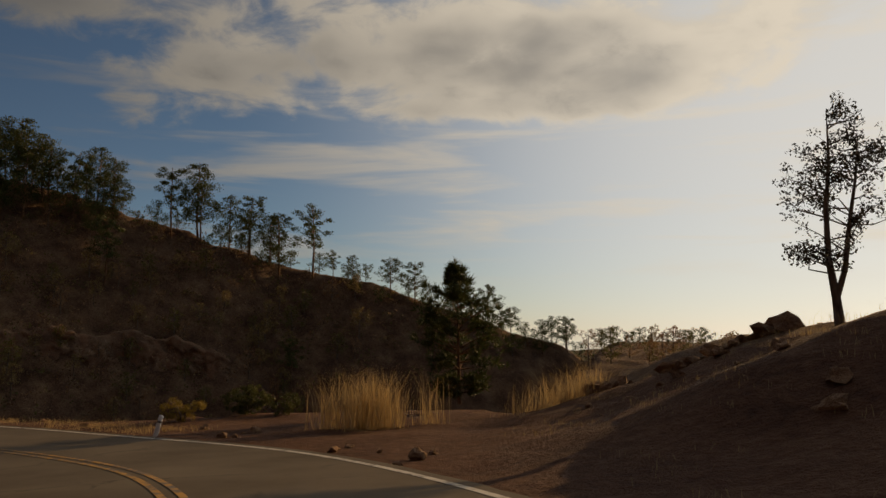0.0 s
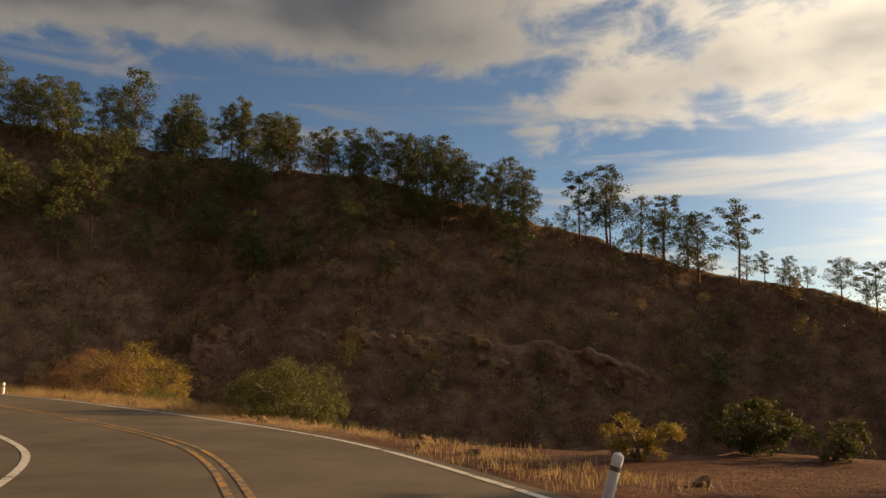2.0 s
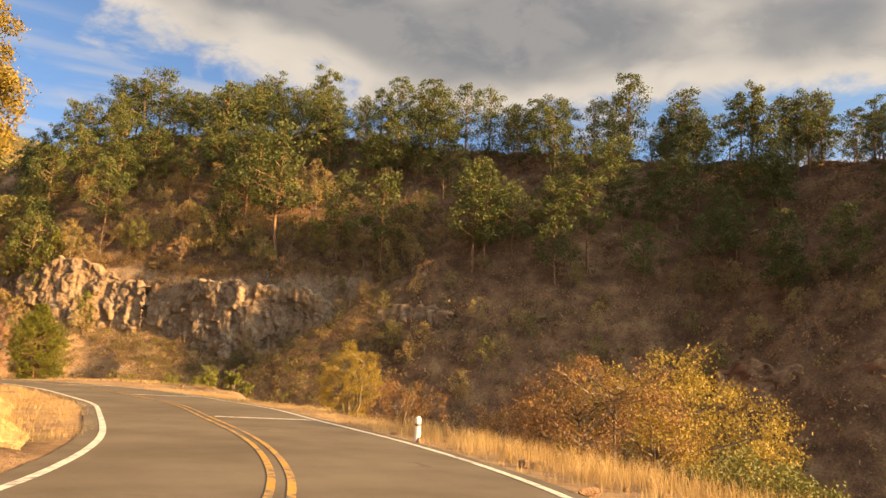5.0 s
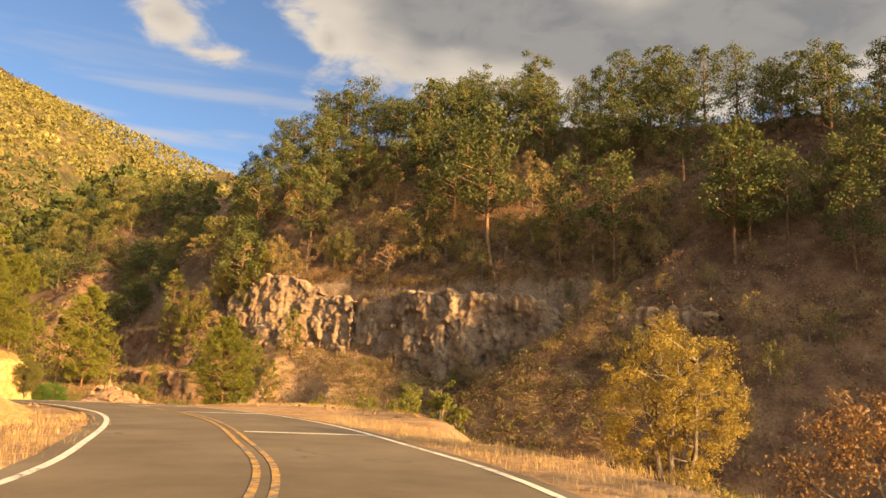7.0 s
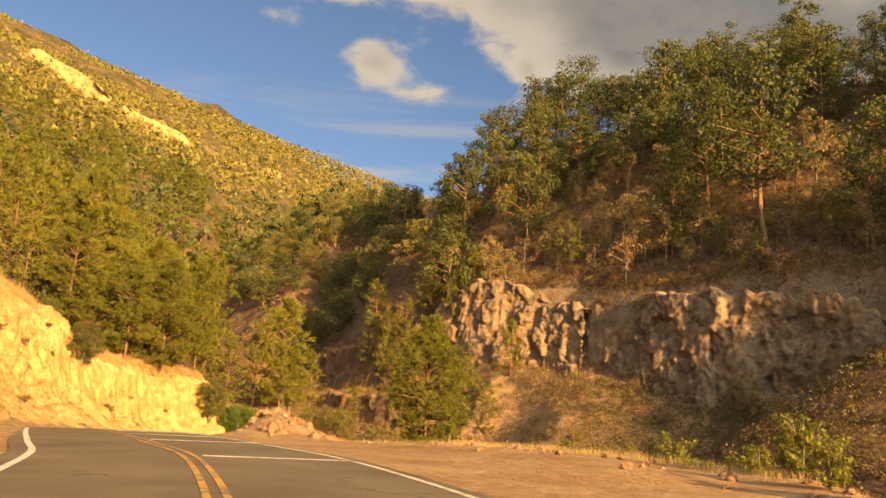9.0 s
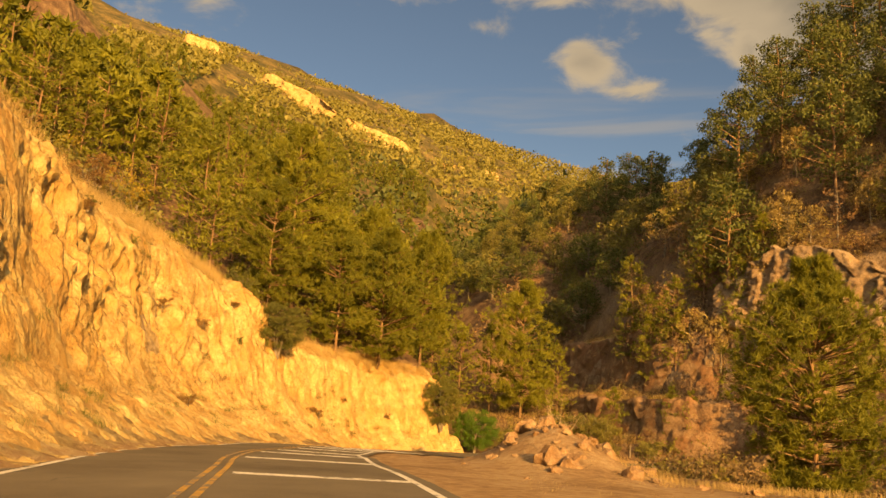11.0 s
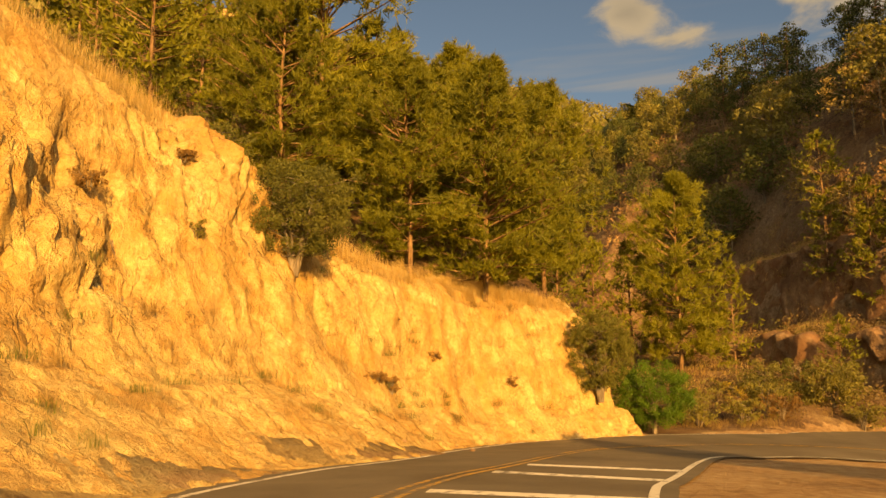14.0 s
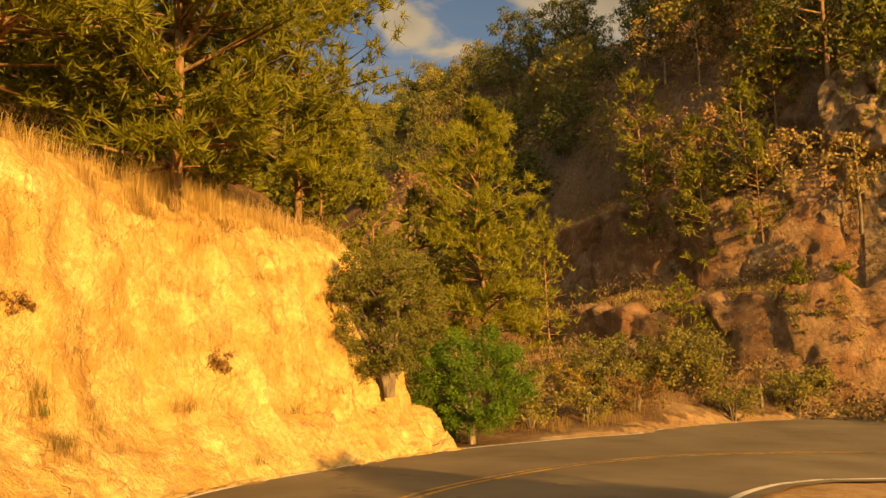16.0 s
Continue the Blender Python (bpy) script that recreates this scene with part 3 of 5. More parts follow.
def strip(name, offsets, lift, i0, i1, mat, parent=None, jitter=0.0):
    """A ribbon laid along the road; each offset is a number or a function of the road's x."""
    c, r = CENTRE[i0:i1], RIGHT[i0:i1]
    cols = []
    for j, o in enumerate(offsets):
        o = (o(c[:, 0]) if callable(o) else np.full(len(c), o)) + jitter * np.array([noise.noise(Vector((k * 0.7, j * 5.3, 3.0))) for k in range(i0, i1)])
        w = c[:, :2] + r * o.reshape(-1, 1)
        cols.append(np.column_stack([w, c[:, 2] + lift - 0.012 * np.minimum(np.abs(o), 4.0)]))
    v = np.stack(cols, 1).reshape(-1, 3)
    return mesh_object(name, v, grid_faces(len(c), len(offsets)), mat, parent)


def build_road():
    end = len(CENTRE) - 1
    road = strip("road", [lambda q: left_edge(q) - 0.45, -1.6, 0.0, 1.7, lambda q: right_edge(q) + 0.35], 0.03, 0, end, ASPHALT, jitter=0.05)
    tagged(road, "worn grey asphalt mountain road with painted lines", "road", kind="structure")
    for o in (-0.13, 0.13):
        strip("yellow_line", [o - 0.055, o + 0.055], 0.038, 0, end, YELLOW_PAINT, road)
    strip("edge_line", [lambda q: right_edge(q) - 0.075, lambda q: right_edge(q) + 0.075], 0.038, 0, end, WHITE_PAINT, road)
    strip("edge_line", [lambda q: left_edge(q) - 0.075, lambda q: left_edge(q) + 0.075], 0.038, 0, end, WHITE_PAINT, road)
    for x in BARS:
        i = at_x(x)
        c, t, r = CENTRE[i], TANGENT[i], RIGHT[i]
        v = []
        for o in (0.32, 1.3, 2.4, right_edge(c[0]) - 0.075):
            for s in (-0.16, 0.16):
                v.append((c[0] + r[0] * o + t[0] * s, c[1] + r[1] * o + t[1] * s, c[2] + 0.039 - 0.012 * o))
        mesh_object("rumble_bar", v, [(0, 2, 3, 1), (2, 4, 5, 3), (4, 6, 7, 5)], WHITE_PAINT, road)
    return road


BARS = [-60.6, -75.6, -87.4, -95.4, -102.1, -106.9, -111.8, -116.8, -121.7, -125.9, -129.5, -132.6, -135.7, -139.6, -142.7]
build_ground()
build_road()


# ---- plants ----
rng = np.random.default_rng(7)


def unit(v):
    return v / np.maximum(np.linalg.norm(v, axis=-1, keepdims=True), 1e-9)


def needles(centres, ways, per, length, width, fan=0.9):
    """Tufts of needles: thin blades that fan out from each centre about its way."""
    n = len(centres) * per
    base = np.repeat(centres, per, 0) + rng.normal(0, length * 0.12, (n, 3))
    way = unit(np.repeat(ways, per, 0) + rng.normal(0, fan, (n, 3)))
    side = unit(np.cross(way, rng.normal(0, 1, (n, 3)))) * width
    long = length * rng.uniform(0.65, 1.2, (n, 1))
    v = np.stack([base - side, base + side, base + way * long], 1).reshape(-1, 3)
    return v, np.arange(n * 3).reshape(-1, 3)


def leaves(centres, radius, per, size, flat=0.0, squash=0.8):
    """Clumps of small pointed leaves round each centre."""
    n = len(centres) * per
    off = unit(rng.normal(0, 1, (n, 3))) * (rng.uniform(0.15, 1, (n, 1)) ** 0.45)
    off[:, 2] *= squash
    c = np.repeat(centres, per, 0) + off * np.repeat(np.broadcast_to(np.asarray(radius, float).reshape(-1, 1), (len(centres), 1)), per, 0)
    a = rng.normal(0, 1, (n, 3))
    a[:, 2] *= 1 - flat
    a = unit(a)
    b = unit(np.cross(a, rng.normal(0, 1, (n, 3)) + np.array([0, 0, flat * 4])))
    s = np.asarray(size, float) * rng.uniform(0.6, 1.25, (n, 1))
    v = np.stack([c - a * s, c + b * s * 0.5, c + a * s, c - b * s * 0.5], 1).reshape(-1, 3)
    return v, np.arange(n * 4).reshape(-1, 4)


def sprigs(centres, radius, per, size, squash=0.8):
    """Clumps of single small leaf triangles, for brush past counting."""
    n = len(centres) * per
    off = unit(rng.normal(0, 1, (n, 3))) * (rng.uniform(0.1, 1, (n, 1)) ** 0.45) * np.array([1, 1, squash])
    c = np.repeat(centres, per, 0) + off * np.repeat(np.asarray(radius, float), per)[:, None]
    a = unit(rng.normal(0, 1, (n, 3)))
    b = unit(np.cross(a, rng.normal(0, 1, (n, 3))))
    s = size * rng.uniform(0.6, 1.3, (n, 1))
    v = np.stack([c - b * s * 0.55, c + b * s * 0.55, c + a * s * 1.5], 1).reshape(-1, 3)
    return v, np.arange(n * 3).reshape(-1, 3)


def tube(points, radii, sides=6):
    """Vertices and faces of a bent, tapering stem."""
    p = np.asarray(points, float)
    r = np.asarray(radii, float)
    d = unit(np.gradient(p, axis=0))
    ref = np.where(np.abs(d[:, 2:3]) > 0.9, np.array([[1.0, 0, 0]]), np.array([[0, 0, 1.0]]))
    a = unit(np.cross(d, ref))
    b = np.cross(d, a)
    ang = np.linspace(0, 2 * np.pi, sides, endpoint=False)
    ring = p[:, None] + r[:, None, None] * (a[:, None] * np.cos(ang)[None, :, None] + b[:, None] * np.sin(ang)[None, :, None])
    v = ring.reshape(-1, 3)
    i = np.arange(len(p) * sides).reshape(len(p), sides)
    j = np.roll(i, -1, 1)
    return v, np.stack([i[:-1], j[:-1], j[1:], i[1:]], -1).reshape(-1, 4)


def join(pieces):
    v, f, n = [], [], 0
    for pv, pf in pieces:
        v.append(pv)
        f.append(pf + n)
        n += len(pv)
    return np.vstack(v), np.vstack(f)


def thing(name, label, category, group=""):
    root = new(name)
    root.empty_display_size = 0.3
    return tagged(root, label, category, group)


def bent_trunk(height, radius, lean=0.03, segs=8):
    t = np.linspace(0, 1, segs)
    w = np.cumsum(rng.normal(0, lean * height / segs, (segs, 2)), 0)
    w[0] = 0
    return np.column_stack([w, t * height]), radius * (1 - 0.85 * t) + 0.012


def along(pts, t):
    return np.array([np.interp(t, np.linspace(0, 1, len(pts)), pts[:, k]) for k in range(3)]).T


def make_pine(label, height, bare, reach, whorls, per_whorl, tufts, blades, length, width, leaf, top_round=0.6, group=""):
    """A pine: bent trunk, whorls of limbs that turn up, tufts of needles at their ends."""
    root = thing("pine_tree", label, "tree", group)
    pts, rad = bent_trunk(height, 0.008 * height + 0.03, 0.035)
    wood = [tube(pts, rad, 7)]
    cent, ways = [], []
    for k in range(whorls):
        f = (k + rng.uniform(0.1, 0.9)) / whorls
        h = bare + (0.985 - bare) * f
        p0 = along(pts, [h])[0]
        env = math.sin(math.pi * min(1, (f * (1 - top_round) + top_round * 0.55) ** 0.9)) if top_round else 1 - f
        env = max(0.16, env * (1 - f ** 4 * 0.75))
        for _ in range(per_whorl):
            if rng.random() < 0.12:
                continue
            az = rng.uniform(0, 2 * np.pi)
            ln = reach * env * rng.uniform(0.55, 1.12)
            rise = rng.uniform(-0.1, 0.35) + 0.5 * f
            out = np.array([math.cos(az), math.sin(az), 0])
            tip = p0 + out * ln + np.array([0, 0, rise * ln])
            mid = p0 + out * ln * 0.55 + np.array([0, 0, rise * ln * 0.30])
            wood.append(tube([p0, tip], [0.018 * ln + 0.01, 0.006], 3))
            for _ in range(tufts):
                q = rng.uniform(0.42, 1.0)
                base = (mid + (tip - mid) * (q - 0.4) / 0.6) if q > 0.4 else mid
                jit = rng.normal(0, 0.13 * ln, 3) * np.array([1, 1, 0.55])
                cent.append(base + jit)
                ways.append(out * 0.55 + np.array([0, 0, 0.75]))
    for _ in range(tufts * 2):
        cent.append(pts[-1] + rng.normal(0, 0.06 * reach, 3) - np.array([0, 0, rng.uniform(0, 0.3 * reach)]))
        ways.append(np.array([0, 0, 1.0]))
    v, f = join(wood)
    mesh_object("trunk", v, f, PINE_BARK, root)
    v, f = needles(np.array(cent), np.array(ways), blades, length, width)
    mesh_object("crown", v, f, leaf, root)
    return root


def clump_leaves(cent, radii, per, size, flat=0.65):
    """Small leaves on the outside of rounded clumps, turned outward so that each clump shades as one."""
    n = len(cent) * per
    off = unit(rng.normal(0, 1, (n, 3))) * (rng.uniform(0.05, 1, (n, 1)) ** 0.38)
    off *= 1 + 0.22 * np.sin(off[:, :1] * 7 + off[:, 2:] * 5)
    off[:, 2] = off[:, 2] * flat
    c = np.repeat(cent, per, 0) + off * np.repeat(np.asarray(radii, float), per)[:, None]
    a = unit(off + rng.normal(0, 0.5, (n, 3)))
    b = unit(np.cross(a, rng.normal(0, 1, (n, 3))))
    d = np.cross(a, b)
    s = size * rng.uniform(0.6, 1.35, (n, 1))
    v = np.stack([c - b * s * 0.7, c + b * s * 0.7, c + d * s * 1.6], 1).reshape(-1, 3)
    return v, np.arange(n * 3).reshape(-1, 3)


def make_clumped(name, label, category, height, bare, reach, clumps, per, size, leaf, bark, group="", shape=0.62, clump=0.33, flat=0.62):
    """An old tree: bare trunk, limbs that turn up, rounded crown of many leafy clumps with gaps between them."""
    root = thing(name, label, category, group)
    pts, rad = bent_trunk(height * 0.97, 0.010 * height + 0.05, 0.04, 6)
    wood = [tube(pts, rad, 5)]
    cent, size_of = [], []
    for k in range(clumps):
        f = (k + rng.uniform(0.2, 0.8)) / clumps
        h = bare + (1 - bare) * (0.06 + 0.90 * f)
        env = reach * math.sqrt(max(0.03, 1 - ((f - shape * 0.62) / (1.06 - shape * 0.62 if f > shape * 0.62 else shape * 0.62 + 0.22)) ** 2))
        az = k * 2.4 + rng.uniform(-0.6, 0.6)
        ln = env * rng.uniform(0.35, 0.92) if k % 3 else env * rng.uniform(0.05, 0.45)
        r = clump * reach * rng.uniform(0.7, 1.25) * (1 - 0.25 * f)
        c = along(pts, [min(1, h)])[0] + np.array([math.cos(az) * ln, math.sin(az) * ln, 0.0])
        c[2] = min(c[2], height - r * flat)
        p0 = along(pts, [max(bare * 0.92, min(0.98, h - 0.16 * ln / height * 2.2))])[0]
        wood.append(tube([p0, c], [0.020 * ln + 0.018, 0.008], 3))
        cent.append(c)
        size_of.append(r)
    for _ in range(4):
        h, az = rng.uniform(bare * 0.55, bare), rng.uniform(0, 6.28)
        p0 = along(pts, [h])[0]
        e = np.array([math.cos(az), math.sin(az), rng.uniform(-0.1, 0.4)]) * rng.uniform(0.2, 0.5) * reach
        wood.append(tube([p0, p0 + e], [0.02, 0.006], 3))
    v, f = join(wood)
    mesh_object("trunk", v, f, bark, root)
    v, f = clump_leaves(np.array(cent), np.array(size_of), per, size, flat)
    mesh_object("crown", v, f, leaf, root)
    return root


def make_broadleaf(name, label, category, height, reach, stems, clumps, per, size, leaf, bark, group="", low=0.25, squash=0.75, clump_r=0.22, twigs=1.0, fine=0):
    """A bush or small tree: forked stems with twigs, crown of leaf clumps with gaps."""
    root = thing(name, label, category, group)
    cent = []
    for s in range(stems):
        wood = []
        az = 2 * np.pi * s / stems + rng.uniform(-0.5, 0.5)
        out = np.array([math.cos(az), math.sin(az), 0])
        lean = rng.uniform(0.1, 0.55) * reach if stems > 1 else 0.05 * reach
        top = out * lean + np.array([0, 0, height * rng.uniform(0.6, 0.85)])
        mid = out * lean * 0.4 + np.array([0, 0, height * 0.38]) + rng.normal(0, 0.04 * height, 3)
        r0 = 0.018 * height + 0.015
        wood.append(tube([np.zeros(3) + out * 0.05, mid, top], [r0, r0 * 0.65, 0.012], 6))
        for _ in range(max(4, int(clumps * twigs / (2 * stems)))):
            t = rng.uniform(low, 1.0)
            p0 = mid + (top - mid) * max(0, (t - 0.4) / 0.6) if t > 0.4 else mid * t / 0.4
            a2 = rng.uniform(0, 2 * np.pi)
            e = np.array([math.cos(a2), math.sin(a2), rng.uniform(0.05, 0.8)])
            tip = p0 + e * reach * rng.uniform(0.3, 0.75)
            tip[2] = min(tip[2], height)
            wood.append(tube([p0, (p0 + tip) / 2 + rng.normal(0, 0.05 * reach, 3), tip], [r0 * 0.35, r0 * 0.22, 0.005], 3))
            for _ in range(fine * 3):
                q = p0 + (tip - p0) * rng.uniform(0.3, 1)
                wood.append(tube([q, q + unit(rng.normal(0, 1, 3) + e) * reach * rng.uniform(0.08, 0.22)], [0.009, 0.003], 3))
            cent.append(tip)
            cent.append((p0 + tip * 2) / 3 + rng.normal(0, 0.08 * reach, 3))
        v, f = join(wood)
        mesh_object("trunk" if stems == 1 else "stem", v, f, bark, root)
    c = np.array(cent)
    while len(c) < clumps:
        e = unit(rng.normal(0, 1, 3)) * rng.uniform(0.72, 1.0)
        c = np.vstack([c, [e[0] * reach, e[1] * reach, height * (low + (1 - low) * (0.5 + 0.5 * e[2]))]])
    d = np.hypot(c[:, 0], c[:, 1]) / reach
    c = c[d < 1.1]
    v, f = clump_leaves(c, clump_r * reach * rng.uniform(0.55, 1.1, len(c)), per, size, squash)
    v[:, 2] = np.maximum(v[:, 2], 0.03)
    mesh_object("crown", v, f, leaf, root)
    return root


def stand(root, x, y, size=1.0, sink=0.15, turn=None, z=None):
    """Puts a thing on the ground."""
    zz = float(ground_height([x], [y])[0]) if z is None else z
    m = Matrix.Translation((x, y, zz - sink)) @ Matrix.Rotation(rng.uniform(0, 6.28) if turn is None else turn, 4, "Z") @ Matrix.Scale(size, 4)
    return m


def put(root, m):
    root.matrix_basis = m
    return root


def copies(kinds, spots, sink=0.2, squeeze=0.08, limit=300, rest=""):
    """Copies of a few kinds at spots (x, y, size). Those past the limit, farthest from the road, are joined into one wood."""
    xs, ys = np.array([s[0] for s in spots]), np.array([s[1] for s in spots])
    zs = ground_height(xs, ys)
    order = np.argsort(np.abs(road_coords(xs, ys)[1]))
    used, joined = set(), {}
    for rank, i in enumerate(order):
        x, y, s = spots[i]
        k = int(rng.integers(len(kinds)))
        wide = s * rng.uniform(1 - squeeze, 1 + squeeze)
        m = Matrix.Translation((x, y, zs[i] - sink)) @ Matrix.Rotation(rng.uniform(0, 6.28), 4, "Z") @ Matrix.Diagonal((wide, wide, s, 1))
        if rank < limit:
            if k not in used:
                used.add(k)
                kinds[k].matrix_basis = m
            else:
                copy_thing(kinds[k], Matrix()).matrix_basis = m
            continue
        for part in kinds[k].children:
            key = part.name.split(".")[0]
            co = np.empty(len(part.data.vertices) * 3, np.float32)
            part.data.vertices.foreach_get("co", co)
            r = np.array(m)
            fa = np.empty(len(part.data.loops), np.int32)
            part.data.loops.foreach_get("vertex_index", fa)
            fa = fa.reshape(len(part.data.polygons), -1)
            co = co.reshape(-1, 3)
            if key == "crown":
                co = co.reshape(-1, 3, 3)[::2]
                mid = co.mean(1, keepdims=True)
                co = (mid + (co - mid) * 1.4).reshape(-1, 3)
                fa = np.arange(len(co)).reshape(-1, 3)
            joined.setdefault((key, part.data.materials[0].name), (part.data.materials[0], []))[1].append((co @ r[:3, :3].T + r[:3, 3], fa))
    for (key, _), (mat, pieces) in joined.items():
        v, f = join(pieces)
        tagged(mesh_object("wood_crowns" if key == "crown" else "wood_trunks", v, f, mat), rest, "trees", kind="stuff")
    for k, root in enumerate(kinds):
        if k not in used:
            for o in (root, *root.children_recursive):
                bpy.data.objects.remove(o)


# tall pines of the ridge and of the wood, old and slender, built at 10 m
def forest():
    note = "pines on the hill"
    tall = "tall old pine with a bare trunk and rounded olive crown"
    old = [make_clumped("pine_tree", tall, "tree", 10, 0.30, 3.5, 36, 105, 0.112, PINE_LEAF, PINE_BARK, note),
           make_clumped("pine_tree", tall, "tree", 10, 0.22, 3.1, 38, 100, 0.112, PINE_LEAF, PINE_BARK, note, 0.5),
           make_clumped("pine_tree", "slender pine with open layered olive crown", "tree", 10, 0.40, 2.9, 24, 120, 0.112, PINE_LEAF, PINE_BARK, note, 0.8, 0.32, flat=0.5),
           make_clumped("pine_tree", "dense pine with full olive-green crown on the slope", "tree", 10, 0.12, 3.2, 42, 95, 0.112, PINE_LEAF, PINE_BARK, note, 0.4),
           make_clumped("pine_tree", "broad pine with flat-topped olive crown", "tree", 9, 0.36, 3.9, 32, 115, 0.112, PINE_LEAF, PINE_BARK, note, 0.9, 0.30, flat=0.55)]
    close = [make_clumped("pine_tree", "open pine with olive needles on the western slope", "tree", 10, 0.34, 3.0, 34, 84, 0.115, PINE_LEAF, PINE_BARK, note),
             make_clumped("pine_tree", "dense dark pine on the western slope", "tree", 10, 0.26, 2.8, 38, 78, 0.115, PINE_LEAF, PINE_BARK, note, 0.45)]
    oaks = [make_clumped("oak_tree", "dark round-crowned oak on the western slope", "tree", 7, 0.2, 3.2, 34, 66, 0.14, OAK_LEAF, GREY_BARK, "oaks on the western slope", 0.7, 0.32),
            make_clumped("oak_tree", "dark round-crowned oak on the western slope", "tree", 6, 0.16, 3.2, 32, 66, 0.14, PINE_LEAF, GREY_BARK, "oaks on the western slope", 0.7, 0.32)]
    spots, western = [], []
    # single row along the lower ridge
    rows = spline(RIDGE[2:9], 3.4)
    for p in rows:
        if p[0] > -130 and rng.random() < 0.9:
            big = 1.5 if p[0] < -25 else 0.95
            spots.append((p[0] + rng.normal(0, 1.2), p[1] - 1 - abs(rng.normal(0, 2.5)), big * rng.uniform(0.65, 1.1)))
    # the wood on the upper slope
    gx, gy = np.meshgrid(np.arange(-300, -60, 5.9), np.arange(-20, 166, 5.9))
    x, y = gx.ravel() + rng.uniform(-2.6, 2.6, gx.size), gy.ravel() + rng.uniform(-2.6, 2.6, gx.size)
    dr, hr = line_coords(RIDGE, x, y)
    z = ground_height(x, y)
    k, u, zr = road_coords(x, y)
    dg, hg = line_coords(GULLY, x, y)
    dc = line_coords(CLIFF, x, y)[0]
    dt = line_coords(TERRACE, x, y)[0]
    depth = np.interp(-x, [60, 100, 125, 150, 170, 182, 215, 262], [16, 27, 32, 30, 34, 46, 46, 34])
    dark = []
    for i in range(len(x)):
        if y[i] > 44 and x[i] < -150 and -14 < dc[i] < 8:
            continue
        if dg[i] < 3 or abs(u[i]) < 20 or dr[i] > 6 or z[i] < 4:
            continue
        if x[i] < -197 and y[i] < 48 and (-dr[i] > 8 or x[i] < -262):
            if dt[i] < (-12.5 if x[i] > -212 else -4) and rng.random() < 0.9:
                dark.append((x[i], y[i], rng.uniform(0.75, 1.35)))
            continue
        if -dr[i] < depth[i] and rng.random() < 0.92 - 0.4 * max(0, -dr[i] / depth[i]):
            size = rng.uniform(1.1, 1.75) if x[i] < -120 else rng.uniform(0.85, 1.3)
            (western if x[i] < -205 and y[i] < 66 else spots).append((x[i], y[i], size))
    # single pines lower on the slope
    for x0, y0, s in PINES:
        (western if s > 1.4 else spots).append((x0, y0, s))
    copies(close, western, limit=90, rest="dark pine wood on the western slope")
    copies(oaks, dark, limit=110, rest="dark oak wood on the western slope")
    copies(old, spots, limit=230, rest="olive-green pine wood along the far ridge")
    bushy = [make_clumped("scrub_oak", "low round oak on the bare ridge", "tree", 5, 0.2, 2.9, 18, 60, 0.12, PINE_LEAF, GREY_BARK, "oaks along the ridge", 0.7, 0.32)]
    copies(bushy, [(p[0] + rng.normal(0, 1), p[1] - abs(rng.normal(0, 2.0)), rng.uniform(0.55, 1.1)) for p in spline(RIDGE[1:10], 3.8) if p[0] < 60])
    # small pale trees of the lower slope, above the cliffs
    note = "scrub oaks on the slope"
    scrub = [make_clumped("scrub_oak", "small scrub oak with tan autumn leaves above the cliffs", "tree", 5.4, 0.36, 2.3, 17, 60, 0.10, TAN_LEAF, GREY_BARK, note, 0.75, 0.33, flat=0.7),
             make_clumped("scrub_oak", "small scrub oak with tan autumn leaves above the cliffs", "tree", 4.6, 0.28, 2.4, 17, 56, 0.10, TAN_LEAF, GREY_BARK, note, 0.75, 0.32, flat=0.7),
             make_clumped("scrub_oak", "small scrub oak with olive leaves above the cliffs", "tree", 5.0, 0.24, 2.3, 19, 56, 0.10, OAK_LEAF, GREY_BARK, note, 0.7, 0.32, flat=0.7),
             make_clumped("scrub_oak", "half-bare scrub tree with rusty leaves on the slope", "tree", 4.6, 0.3, 2.0, 13, 44, 0.09, RUST_LEAF, GREY_BARK, note, 0.7, 0.34, flat=0.7)]
    r = np.random.default_rng(41)
    spots = []
    line = spline([(p[0], p[1], 0) for p in CLIFF], 2.4)
    for p in line:
        for back in (3.4, 5.6, 8.4, 11.5, 15.5, 20.5, 26.0):
            if r.random() < (0.85 if back < 12 else 0.6):
                spots.append((p[0] - 0.78 * back + r.normal(0, 1.4), p[1] + 0.62 * back + r.normal(0, 1.4), r.uniform(0.85, 1.45)))
    spots += [(-205.7, 31.9, 1.35), (-207.5, 35.5, 1.3), (-203.8, 37.5, 1.25), (-209.7, 37.6, 1.5), (-206, 41, 1.2), (-211, 30.5, 1.2)]
    for _ in range(230):
        x0 = r.uniform(-165, -15)
        y0 = np.interp(-x0, [15, 60, 100, 130, 165], [140, 132, 118, 100, 85]) + r.uniform(-14, 26)
        spots.append((x0, y0, r.uniform(0.6, 1.15)))
    for _ in range(16):
        yaw, d = radians(r.uniform(10, 24)), r.uniform(62, 120)
        spots.append((-8 + d * math.sin(yaw), 10 + d * math.cos(yaw), r.uniform(0.5, 1.0)))
    keep = (np.abs(road_coords(np.array([p[0] for p in spots]), np.array([p[1] for p in spots]))[1]) > 22)
    copies(scrub, [p for p, ok in zip(spots, keep) if ok], limit=290, rest="tan and olive scrub trees on the slope")


